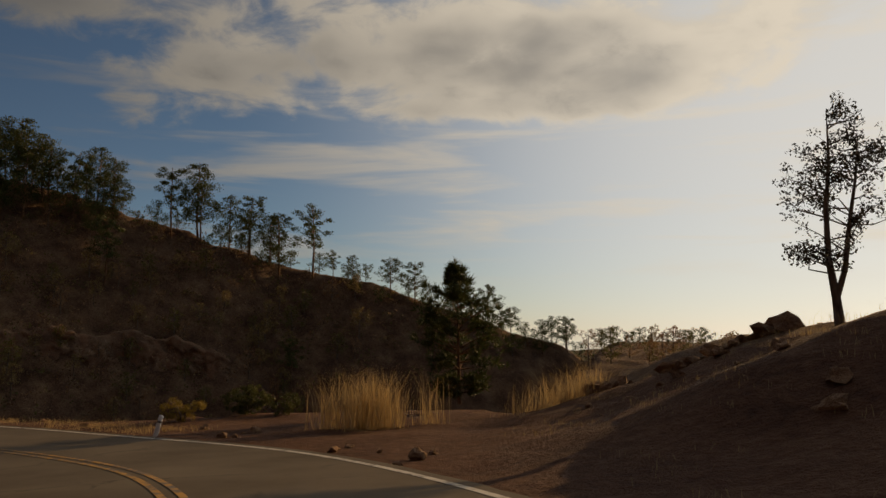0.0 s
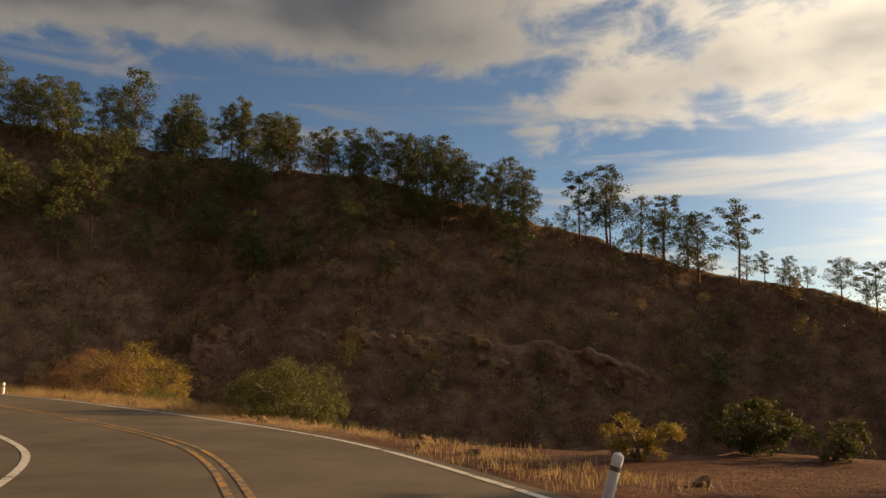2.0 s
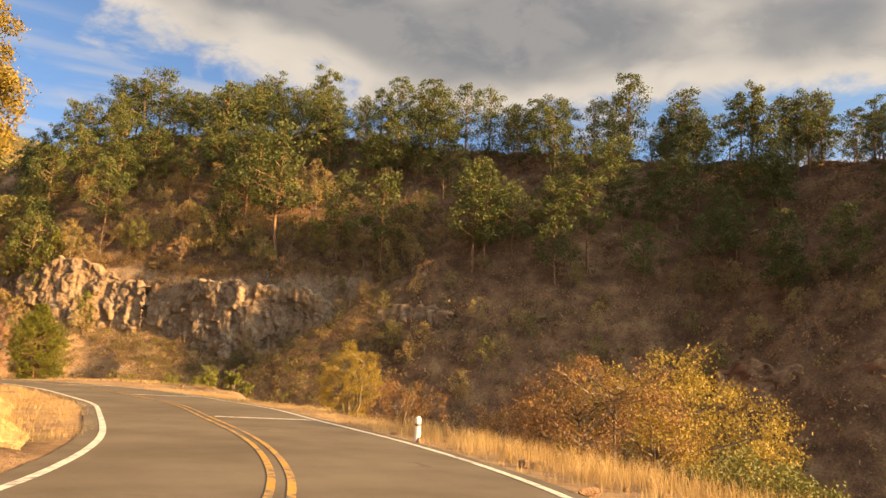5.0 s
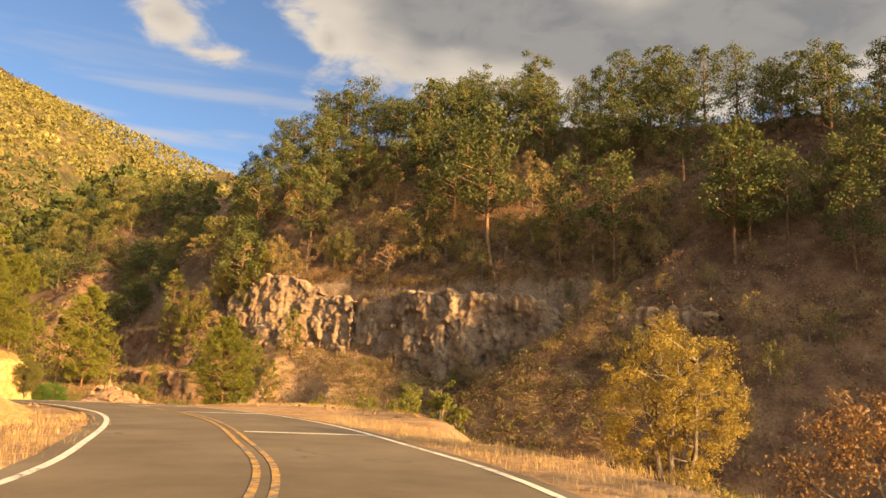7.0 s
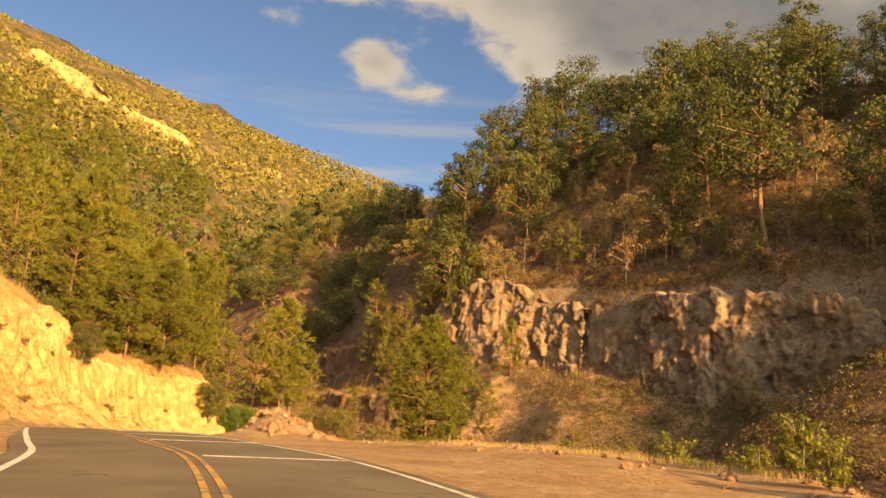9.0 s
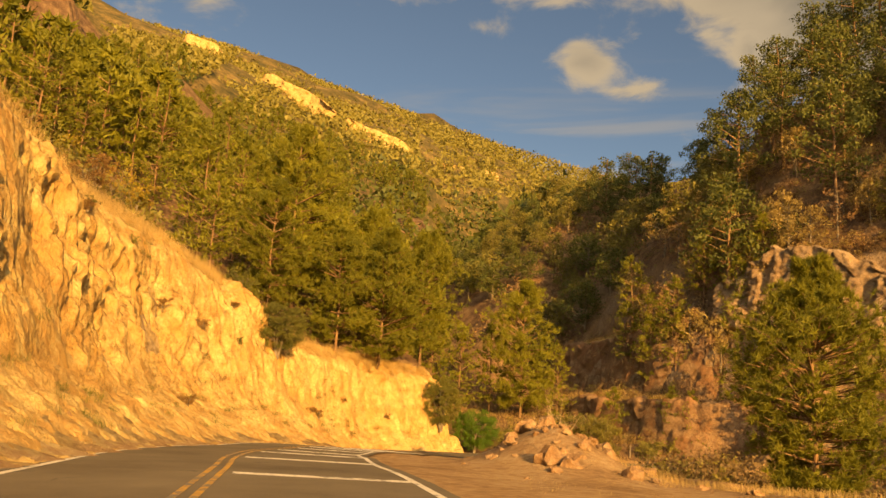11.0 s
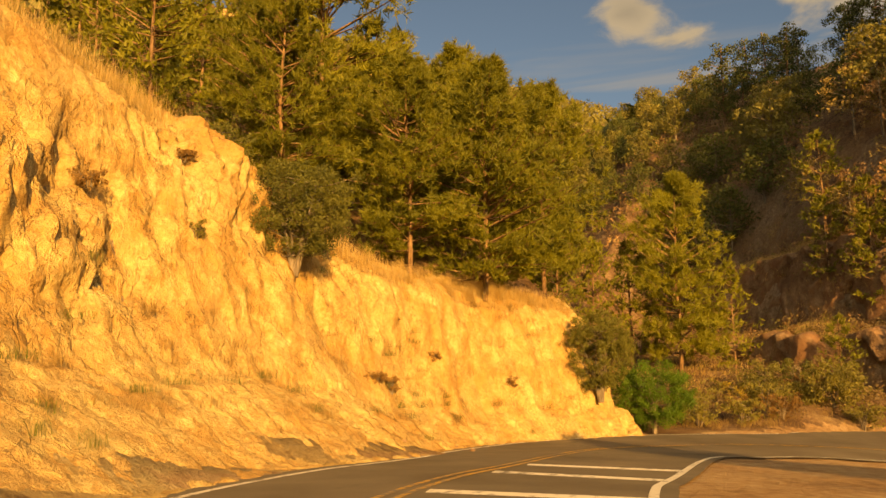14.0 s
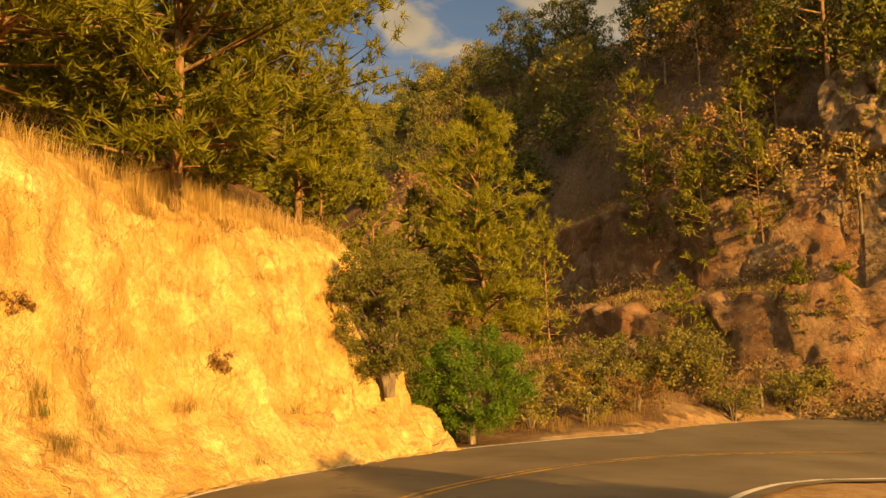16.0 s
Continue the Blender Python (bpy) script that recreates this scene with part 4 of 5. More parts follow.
PINES = [(-167.3, 80.8, 2.6), (-138.8, 103.7, 1.9), (-127.9, 111.8, 1.3), (-101.1, 128.3, 1.3), (-197.6, 76.5, 2.3), (-192.7, 54.6, 1.7), (-205.3, 45.3, 1.7), (-161.3, 89.6, 1.8), (-155, 95.3, 1.9), (-177.8, 72.5, 1.5), (-182.1, 78.4, 2.0),
         (-135.3, 119, 1.5), (-113, 141, 1.5), (-110, 139, 1.2), (-81, 150.5, 1.4), (-60, 147.5, 1.3), (-173, 99, 1.3), (-133.4, 116, 1.3), (-95, 132, 1.1), (-27.5, 145.8, 0.9), (-10.1, 127.4, 0.8), (-78.2, 135.5, 1.0)]
forest()


def young_wood():
    note = "young pines above the bank"
    fine = [make_pine("young pine with dense yellow-green needles on the bank", 10, 0.06, 3.2, 22, 8, 13, 18, 0.34, 0.022, YOUNG_LEAF, 0.4, note),
            make_pine("young pine with long green needles and bare lower trunk", 10, 0.10, 3.1, 22, 8, 13, 18, 0.34, 0.022, YOUNG_LEAF, 0.35, note)]
    young = [make_pine("young pine with dense yellow-green needles on the bank", 10, 0.07, 2.6, 14, 7, 5, 4, 0.45, 0.068, YOUNG_LEAF, 0.35, note),
             make_pine("young pine with dense yellow-green needles on the bank", 10, 0.09, 2.4, 14, 6, 6, 4, 0.45, 0.068, YOUNG_LEAF, 0.28, note),
             make_pine("young pine with long green needles and bare lower trunk", 10, 0.18, 2.5, 12, 7, 5, 4, 0.45, 0.068, YOUNG_LEAF, 0.4, note)]
    light = [make_pine("young green pine on the slope above the bank", 10, 0.14, 2.5, 8, 5, 5, 4, 0.8, 0.14, YOUNG_LEAF, 0.35, "young pines on the slope"),
             make_pine("young green pine on the slope above the bank", 10, 0.2, 2.7, 8, 5, 5, 4, 0.8, 0.14, YOUNG_LEAF, 0.45, "young pines on the slope")]
    more = []
    near = [(-160.1, 14.7, 1.2), (-156.4, 12.5, 1.05), (-164.4, 11.4, 1.25), (-158.6, 6.2, 1.65), (-153, 7.8, 1.1), (-169.4, 15, 1.3), (-190.2, 20.2, 1.6)]
    spots = [(-162.5, 7.8, 1.2), (-145.4, 7.6, 0.75), (-172.2, 11, 1.2), (-174.9, 14.3, 1.05), (-179.4, 12.4, 1.15), (-182.5, 15, 1.1), (-190.9, 16.2, 1.1), (-167.4, 6.3, 1.2), (-150.1, 2.7, 1.1), (-192.1, 24.2, 0.85), (-194.9, 34.9, 0.85), (-192.8, 37.3, 0.9), (-196.3, 40.6, 0.95), 
             (-200.2, 32.0, 1.0), (-197.6, 31.8, 0.85), (-194.0, 34.6, 0.85), (-191.6, 37.6, 0.7), (-185.4, 37.4, 0.62), (-184.6, 39.2, 0.68), (-184.4, 43.6, 0.7), (-186.0, 31.4, 0.6), (-190.2, 44.2, 0.9), (-192.6, 47, 0.95), (-179, 47, 0.85), (-176.4, 49.6, 0.7), (-180.4, 52.4, 0.75)]
    gx, gy = np.meshgrid(np.arange(-240, -100, 4.9), np.arange(-60, 6, 4.9))
    x, y = gx.ravel() + rng.uniform(-2.4, 2.4, gx.size), gy.ravel() + rng.uniform(-2.4, 2.4, gx.size)
    k, u, zr = road_coords(x, y)
    dg, hg = line_coords(GULLY, x, y)
    for i in range(len(x)):
        if u[i] < -14 and dg[i] < -2 and rng.random() < 0.82 and (x[i] < -152 or u[i] < -30):
            (spots if x[i] > -190 and y[i] > -14 else more).append((x[i], y[i], rng.uniform(0.75, 1.3)))
    for _ in range(420):
        x0, y0 = rng.uniform(-460, -215), rng.uniform(-190, 10)
        if line_coords(GULLY, np.array([x0]), np.array([y0]))[0][0] < 6:
            more.append((x0, y0, rng.uniform(0.7, 1.3)))
    copies(fine, near)
    copies(young, spots, limit=70, rest="dense young pines on the slope above the bank")
    copies(light, more, limit=20, rest="green young pine wood on the upper slope")
    conifer = make_pine("broad bushy conifer with dense green foliage beside the pull-out", 8.6, 0.01, 3.3, 26, 12, 10, 20, 0.30, 0.022, YOUNG_LEAF, 0.2)
    conifer.name = "conifer"
    put(conifer, stand(conifer, -131.3, 44.8, 1.0, z=-3.2))
    small = make_pine("small dark pine at the edge of the pull-out", 5.6, 0.04, 1.9, 16, 8, 8, 14, 0.3, 0.024, PINE_LEAF, 0.2)
    put(small, stand(small, -6.0, 41.5, 0.97, 0.05, z=-0.30))
    saplings = [make_broadleaf("sapling", "bushy green sapling at the edge of the dirt pull-out", "sapling", 2.1, 0.75, 4, 60, 26, 0.06, YOUNG_LEAF, GREY_BARK, "saplings along the pull-out", low=0.1),
                make_broadleaf("sapling", "bushy green sapling at the edge of the dirt pull-out", "sapling", 1.7, 0.9, 5, 60, 26, 0.06, YOUNG_LEAF, GREY_BARK, "saplings along the pull-out", low=0.08)]
    copies(saplings, [(-113.7, 53.2, 1.0), (-112.4, 53.8, 0.7), (-107.9, 55.3, 1.15), (-106.8, 55.9, 0.8), (-103.1, 56.5, 0.7), (-98.2, 56.6, 0.8), (-94.6, 57.4, 1.1), (-93.2, 58.0, 0.95), (-116.6, 50.8, 0.6), (-119.4, 46.7, 0.7), (-110.2, 54.9, 0.9), (-109.0, 55.4, 1.2), (-101.0, 57.0, 1.1), (-105.0, 56.9, 1.0), (-115.2, 52.4, 1.1), (-111.4, 54.6, 1.0)], 0.03)


young_wood()


def roadside_bushes():
    kinds = {
        "olive": ("oak_bush", "rounded olive-green oak bush below the road edge", OLIVE_LEAF, GREY_BARK),
        "gold": ("golden_bush", "autumn bush with golden-brown leaves beside the road", GOLD_LEAF, GREY_BARK),
        "rust": ("dry_bush", "half-bare bush with brown twigs and dry leaves beside the road", TWIG_LEAF, GREY_BARK),
        "green": ("green_bush", "leafy bright green bush at the end of the rock bank", BRIGHT_LEAF, GREY_BARK),
        "dark": ("dark_bush", "dense dark green bush in the shaded hollow", OAK_LEAF, GREY_BARK),
    }
    g = np.random.default_rng(77)
    low = []
    for _ in range(9):
        x, y = g.uniform(-184, -171), g.uniform(22, 41)
        k, u, zr = road_coords(np.array([x]), np.array([y]))
        if u[0] < left_edge(CENTRE[k[0], 0]) - 1.2:
            low.append(("dark" if g.random() < 0.7 else "rust", x, y, None, g.uniform(0.9, 1.9), g.uniform(0.8, 1.5), 80, 44, 0.07))
    for _ in range(26):
        i = int(g.integers(at_x(-104), at_x(-143)))
        cx = CENTRE[i, 0]
        o = left_edge(cx) - bank_set(cx) - bank_width(cx) - g.uniform(1.5, 15)
        low.append((("gold", "olive", "gold", "rust")[int(g.integers(4))], CENTRE[i, 0] + RIGHT[i, 0] * o, CENTRE[i, 1] + RIGHT[i, 1] * o, None, g.uniform(1.6, 3.6), g.uniform(1.3, 2.4), 70, 34, 0.085))
    for _ in range(16):
        i = int(g.integers(at_x(-112), at_x(-159)))
        cx = CENTRE[i, 0]
        o = left_edge(cx) - bank_set(cx) - bank_width(cx) * g.uniform(0.25, 0.9)
        low.append((("dark", "rust")[int(g.integers(2))], CENTRE[i, 0] + RIGHT[i, 0] * o, CENTRE[i, 1] + RIGHT[i, 1] * o, None, g.uniform(0.35, 0.75), g.uniform(0.3, 0.6), 30, 26, 0.04))
    for kind, x, y, z, h, r, clumps, per, size in BUSHES + low:
        name, label, leaf, bark = kinds[kind]
        near = x > -75 or clumps >= 250
        b = make_broadleaf(name, label, "bush", h, r, 5, int(clumps * (1.35 if near else 0.6)), int(per * (1.7 if near else 1.0)), size * (0.56 if near else 0.75), leaf, bark, low=0.12, clump_r=0.17 if near else 0.22, twigs=0.4 if near else 1.0, fine=2 if near and leaf is TWIG_LEAF else 0)
        put(b, Matrix.Translation((x, y, float(ground_height([x], [y])[0]) - 0.1 if z is None else z)))


# kind, x, y, base height (None: on the ground), height, reach, clumps, leaves each, leaf size
BUSHES = [("olive", -32.3, 49.8, None, 3.4, 2.3, 200, 64, 0.06), ("olive", -34.6, 51.0, None, 2.8, 2.0, 140, 64, 0.06), ("olive", -30.2, 48.9, None, 1.9, 1.4, 90, 60, 0.055), ("gold", -52.6, 60.4, None, 7.4, 3.8, 230, 56, 0.08), ("rust", -52.2, 57.4, None, 5.0, 2.8, 190, 46, 0.06),
          ("rust", -56.0, 57.9, None, 3.6, 2.3, 130, 46, 0.06), ("olive", -45.5, 55.4, None, 2.4, 1.9, 110, 50, 0.06), ("gold", -70.5, 57.2, None, 4.6, 1.6, 180, 90, 0.042), ("olive", -73.6, 60.0, None, 2.6, 1.7, 110, 50, 0.06), ("rust", -63.1, 56.6, None, 2.6, 1.8, 90, 50, 0.05),
          ("olive", -14.6, 42.6, None, 1.2, 1.0, 80, 46, 0.06), ("gold", -16.4, 40.2, None, 1.0, 0.9, 46, 46, 0.045), ("olive", -13.0, 42.2, None, 0.9, 0.7, 46, 40, 0.05), ("rust", -39, 52.4, None, 1.2, 1.0, 60, 40, 0.05), ("gold", -42.1, 53.4, None, 1.2, 1.0, 60, 40, 0.05),
          ("green", -168.6, 21.1, None, 3.9, 2.2, 260, 60, 0.07), ("olive", -164.7, 19.1, -3.5, 4.7, 1.75, 300, 60, 0.06), ("dark", -180.0, 30.4, None, 3.2, 2.2, 170, 50, 0.09), ("dark", -173.9, 25.2, None, 1.6, 1.4, 80, 40, 0.08), ("dark", -171.6, 20.1, None, 2.4, 1.6, 100, 44, 0.08), ("dark", -177.5, 26.5, None, 2.2, 1.7, 110, 44, 0.08), ("dark", -172.9, 23.0, None, 1.9, 1.5, 90, 44, 0.07), ("rust", -175.6, 27.4, None, 1.6, 1.3, 80, 44, 0.06), ("dark", -178.2, 31.8, None, 1.7, 1.5, 90, 44, 0.07), ("dark", -181.2, 35.4, None, 2.0, 1.6, 90, 44, 0.08), ("dark", -183.2, 26.0, None, 2.6, 2.0, 110, 44, 0.09), ("dark", -175.0, 22.6, None, 1.8, 1.4, 90, 44, 0.07), ("olive", -186.0, 28.5, None, 2.4, 1.7, 90, 44, 0.08), ("dark", -184.0, 31.5, None, 1.8, 1.5, 80, 40, 0.08),
          ("olive", -147.4, 9.0, None, 2.4, 1.7, 120, 60, 0.06), ("olive", -146.2, 13.2, 1.3, 3.9, 1.9, 260, 64, 0.06), ("rust", -174.6, 25.6, None, 1.7, 1.3, 80, 40, 0.05), ("gold", -178.0, 25.2, None, 1.8, 1.3, 60, 40, 0.06), ("olive", -182.0, 36.0, None, 1.6, 1.3, 70, 40, 0.07), ("olive", -137.5, 34.9, None, 1.5, 1.2, 70, 40, 0.05), ("rust", -140.2, 36.2, None, 1.7, 1.3, 60, 34, 0.05), ("gold", -63.0, 38.6, None, 10.5, 3.4, 300, 80, 0.11)]
roadside_bushes()


def lone_tree():
    """The tree that stands against the sky on the mound at the start."""
    root = thing("lone_tree", "slender twin-trunked tree with sparse small leaves on the mound", "tree")
    pts = np.array([[0, 0, 0], [-0.08, 0, 0.9], [-0.22, 0.05, 2.0], [-0.2, 0.1, 3.4], [-0.1, 0, 4.8], [-0.05, 0.1, 6.2]])
    pts2 = np.array([[-0.08, 0, 0.85], [0.18, -0.05, 1.7], [0.35, -0.1, 3.0], [0.6, -0.05, 4.2], [0.75, 0, 5.4]])
    wood = [tube(pts, [0.15, 0.12, 0.09, 0.07, 0.04, 0.012], 8), tube(pts2, [0.09, 0.08, 0.06, 0.04, 0.012], 7)]
    cent = []
    for stem, lo in ((pts, 0.32), (pts2, 0.3)):
        for _ in range(34):
            t = rng.uniform(lo, 1)
            p0 = along(stem, [t])[0]
            az = rng.uniform(0, 2 * np.pi)
            ln = rng.uniform(0.5, 1.75) * (1.15 - 0.55 * t)
            tip = p0 + np.array([math.cos(az) * ln, math.sin(az) * ln, ln * rng.uniform(0.15, 0.8)])
            mid = (p0 + tip) / 2 + rng.normal(0, 0.1, 3)
            wood.append(tube([p0, mid, tip], [0.026, 0.016, 0.005], 4))
            for q in (0.55, 0.75, 0.9, 1.0, 1.05):
                c = p0 + (tip - p0) * q + rng.normal(0, 0.13, 3)
                cent.append(c)
                wood.append(tube([p0 + (tip - p0) * min(q, 1) * 0.9, c], [0.008, 0.003], 3))
    v, f = join(wood)
    mesh_object("trunk", v, f, GREY_BARK, root)
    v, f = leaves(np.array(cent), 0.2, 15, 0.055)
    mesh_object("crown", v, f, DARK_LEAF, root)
    put(root, stand(root, 3.7, 31.0, 1.0, 0.1, 0.0))


lone_tree()


def blades(x, y, z, per, height, width, lean=0.35, clump=0.16):
    """Tufts of dry grass blades."""
    n = len(x) * per
    b = np.column_stack([np.repeat(x, per), np.repeat(y, per), np.repeat(z, per)]) + np.column_stack([rng.normal(0, clump, n), rng.normal(0, clump, n), np.zeros(n)])
    h = np.repeat(np.broadcast_to(np.asarray(height, float), x.shape), per) * rng.uniform(0.5, 1.15, n)
    az = rng.uniform(0, 2 * np.pi, n)
    out = np.column_stack([np.cos(az), np.sin(az), np.zeros(n)])
    side = np.column_stack([-np.sin(az), np.cos(az), np.zeros(n)]) * (width * rng.uniform(0.6, 1.3, n))[:, None]
    bend = (h * rng.uniform(0.05, lean, n))[:, None]
    mid = b + out * bend * 0.3 + np.column_stack([np.zeros((n, 2)), h * 0.6])
    tip = b + out * bend + np.column_stack([np.zeros((n, 2)), h])
    v = np.stack([b - side, b + side, mid + side * 0.8, tip, mid - side * 0.8], 1).reshape(-1, 3)
    i = np.arange(n)[:, None] * 5
    return v, np.vstack([i + np.array([[0, 1, 2]]), i + np.array([[0, 2, 4]]), i + np.array([[4, 2, 3]])])


def scatter_grass(name, label, x, y, per, height, width, mat, lean=0.35, clump=0.16):
    x, y = np.asarray(x), np.asarray(y)
    z = ground_height(x, y) - 0.03
    v, f = blades(x, y, z, per, height, width, lean, clump)
    return tagged(mesh_object(name, v, f, mat), label, "grass", kind="stuff")


def road_side_points(n, x0, x1, lo, hi):
    """Random places beside the road: between two x and two distances from the centre line."""
    i = rng.integers(at_x(x0), at_x(x1), n)
    o = rng.uniform(lo, hi, n)
    return CENTRE[i, 0] + RIGHT[i, 0] * o + rng.normal(0, 0.3, n), CENTRE[i, 1] + RIGHT[i, 1] * o + rng.normal(0, 0.3, n)


def bank_points(n, x0, x1, f0, f1):
    """Random places on the cut bank, by shares of its width from foot to crest."""
    i = rng.integers(at_x(x0), at_x(x1), n)
    cx = CENTRE[i, 0]
    o = left_edge(cx) - bank_set(cx) - bank_width(cx) * rng.uniform(f0, f1, n)
    return CENTRE[i, 0] + RIGHT[i, 0] * o, CENTRE[i, 1] + RIGHT[i, 1] * o


def grasses():
    x, y = road_side_points(1300, -19.8, -85.9, 4.5, 7.0)
    scatter_grass("roadside_grass", "pale dry grass along the road edge", x, y, 11, 0.2, 0.0045, GRASS, 0.8, 0.14)
    x, y = road_side_points(420, -36, -59.3, 5.0, 7.6)
    scatter_grass("roadside_grass", "tall pale dry grass by the bushes", x, y, 22, 0.5, 0.0045, GRASS, 0.8, 0.2)
    x, y = road_side_points(420, -52, -84, -6.5, -3.7)
    scatter_grass("roadside_grass", "pale dry grass inside the bend", x, y, 16, 0.22, 0.004, GRASS, 0.8, 0.16)
    a = rng.normal(0, 1, (30, 2)) * np.array([0.75, 0.4]) + np.array([-9.4, 34.8])
    scatter_grass("tall_grass", "tall golden dry grass on the dirt pull-out", a[:, 0], a[:, 1], 34, 1.75, 0.006, GRASS, 0.7, 0.24)
    a = rng.normal(0, 1, (44, 2)) * np.array([0.8, 0.9]) + np.array([-2.7, 36.6])
    scatter_grass("tall_grass", "tall golden dry grass at the foot of the mound", a[:, 0], a[:, 1], 20, 1.2, 0.005, GRASS, 1.1, 0.2)
    a = rng.uniform(0, 1, (420, 2)) * np.array([16, 30]) + np.array([-5.2, 10.1])
    scatter_grass("mound_grass", "thin dry grass and weeds on the mound", a[:, 0], a[:, 1], 12, 0.16, 0.003, GRASS, 0.9, 0.2)
    a = rng.uniform(0, 1, (34, 2)) * np.array([9, 4]) + np.array([0, 30])
    scatter_grass("mound_grass", "tall wispy dry grass on the crest", a[:, 0], a[:, 1], 7, 0.5, 0.0025, GRASS, 0.8, 0.2)
    x, y = road_side_points(900, -83.8, -123.2, 15, 18.5)
    scatter_grass("roadside_grass", "dry grass and weeds along the pull-out", x, y, 18, 0.3, 0.005, GRASS, 0.8, 0.2)
    x, y = road_side_points(300, -85.9, -121.3, 6, 15)
    scatter_grass("roadside_grass", "low dry weeds on the pull-out dirt", x, y, 10, 0.08, 0.004, GRASS, 0.9, 0.2)
    x, y = road_side_points(300, -118, -136, 12, 17)
    scatter_grass("roadside_grass", "dry grass round the rubble heap", x, y, 16, 0.35, 0.004, GRASS, 0.8, 0.2)
    # on and above the cut bank, thicker where it is soil
    x, y = bank_points(1500, -98, -161, 0.86, 1.5)
    scatter_grass("bank_grass", "golden dry grass on top of the bank", x, y, 15, 0.62, 0.006, GRASS, 1.0, 0.26)
    x, y = bank_points(420, -108, -161, 0.9, 1.1)
    scatter_grass("bank_grass", "tall arching dry grass along the crest of the bank", x, y, 18, 0.95, 0.005, GRASS, 1.2, 0.2)
    x, y = bank_points(900, -100, -150, 1.3, 3.4)
    scatter_grass("bank_grass", "golden dry grass on the slope above the bank", x, y, 10, 0.6, 0.013, GRASS, 1.0, 0.35)
    x, y = bank_points(1500, -110, -161.5, 0.42, 0.97)
    scatter_grass("bank_grass", "sparse tufts of dry grass on the bank", x, y, 9, 0.3, 0.005, GRASS, 1.3, 0.2)
    x, y = bank_points(90, -112, -160.5, 0.1, 0.9)
    scatter_grass("bank_weeds", "low olive weeds rooted in the bank", x, y, 70, 0.3, 0.004, GREEN_GRASS, 1.4, 0.2)
    x, y = bank_points(260, -112, -161, 0.2, 0.95)
    scatter_grass("bank_weeds", "brown dry weeds rooted in the bank", x, y, 36, 0.34, 0.005, BROWN_GRASS, 1.4, 0.2)
    a = rng.normal(0, 1, (60, 2)) * np.array([1.6, 0.8]) + np.array([-161.0, 14.6])
    scatter_grass("bank_grass", "tall arching dry grass at the end of the bank", a[:, 0], a[:, 1], 30, 0.85, 0.003, GRASS, 1.0, 0.2)
    # benches of the terraces and the hollow below
    a = rng.uniform(0, 1, (2000, 2)) * np.array([16, 38]) + np.array([-200.3, 9.7])
    scatter_grass("terrace_grass", "dry golden grass on the terraced slope", a[:, 0], a[:, 1], 7, 0.4, 0.014, GRASS, 0.8, 0.35)
    line = spline([(p[0], p[1], 0) for p in CLIFF], 0.5)
    i = rng.integers(0, len(line), 1500)
    back = rng.uniform(1.6, 5.0, len(i))
    scatter_grass("cliff_grass", "golden-brown dry grass along the lip of the cliffs", line[i, 0] - 0.8 * back, line[i, 1] + 0.6 * back, 10, 0.5, 0.016, BROWN_GRASS, 0.9, 0.35)
    line = spline(TERRACE[1:-1], 0.4)
    for lo, hi in ((2.2, 5.0), (7.4, 10)):
        i = rng.integers(0, len(line), 900)
        back = rng.uniform(lo, hi, len(i))
        scatter_grass("terrace_grass", "golden dry grass along the lips of the terraces", line[i, 0] - 0.68 * back, line[i, 1] + 0.73 * back, 10, 0.55, 0.014, GRASS, 0.9, 0.3)
    a = rng.uniform(0, 1, (620, 2)) * np.array([16, 22]) + np.array([-187, 20.5])
    k, u, zr = road_coords(a[:, 0], a[:, 1])
    keep = np.abs(u) > -left_edge(CENTRE[k, 0]) + 0.6
    scatter_grass("hollow_grass", "dry grass in the shaded hollow", a[keep, 0], a[keep, 1], 20, 0.45, 0.005, BROWN_GRASS, 0.9, 0.25)


def thin_shrub():
    """The bare twiggy shrub behind the rubble."""
    root = thing("bare_shrub", "leafless pale shrub of thin twigs behind the rubble", "shrub")
    for _ in range(9):
        az, ln = rng.uniform(0, 6.28), rng.uniform(1.6, 3.1)
        out = np.array([math.cos(az), math.sin(az), 0]) * rng.uniform(0.25, 0.6)
        tip = out * ln + np.array([0, 0, ln])
        mid = tip * 0.5 + rng.normal(0, 0.12, 3)
        wood = [tube([out * 0.1, mid, tip], [0.028, 0.018, 0.005], 5)]
        for _ in range(7):
            q = rng.uniform(0.35, 1)
            p0 = mid * (q * 2) if q < 0.5 else mid + (tip - mid) * (q * 2 - 1)
            e = unit(rng.normal(0, 1, 3) + np.array([0, 0, 0.9]))
            wood.append(tube([p0, p0 + e * rng.uniform(0.3, 0.9)], [0.010, 0.003], 3))
        v, f = join(wood)
        mesh_object("stem", v, f, PALE_BARK, root)
    put(root, stand(root, -136.0, 34.2, 1.0, 0.05))


PALE_BARK = bark_material("pale_bark", (0.22, 0.16, 0.10), (0.5, 0.40, 0.28))
thin_shrub()
grasses()


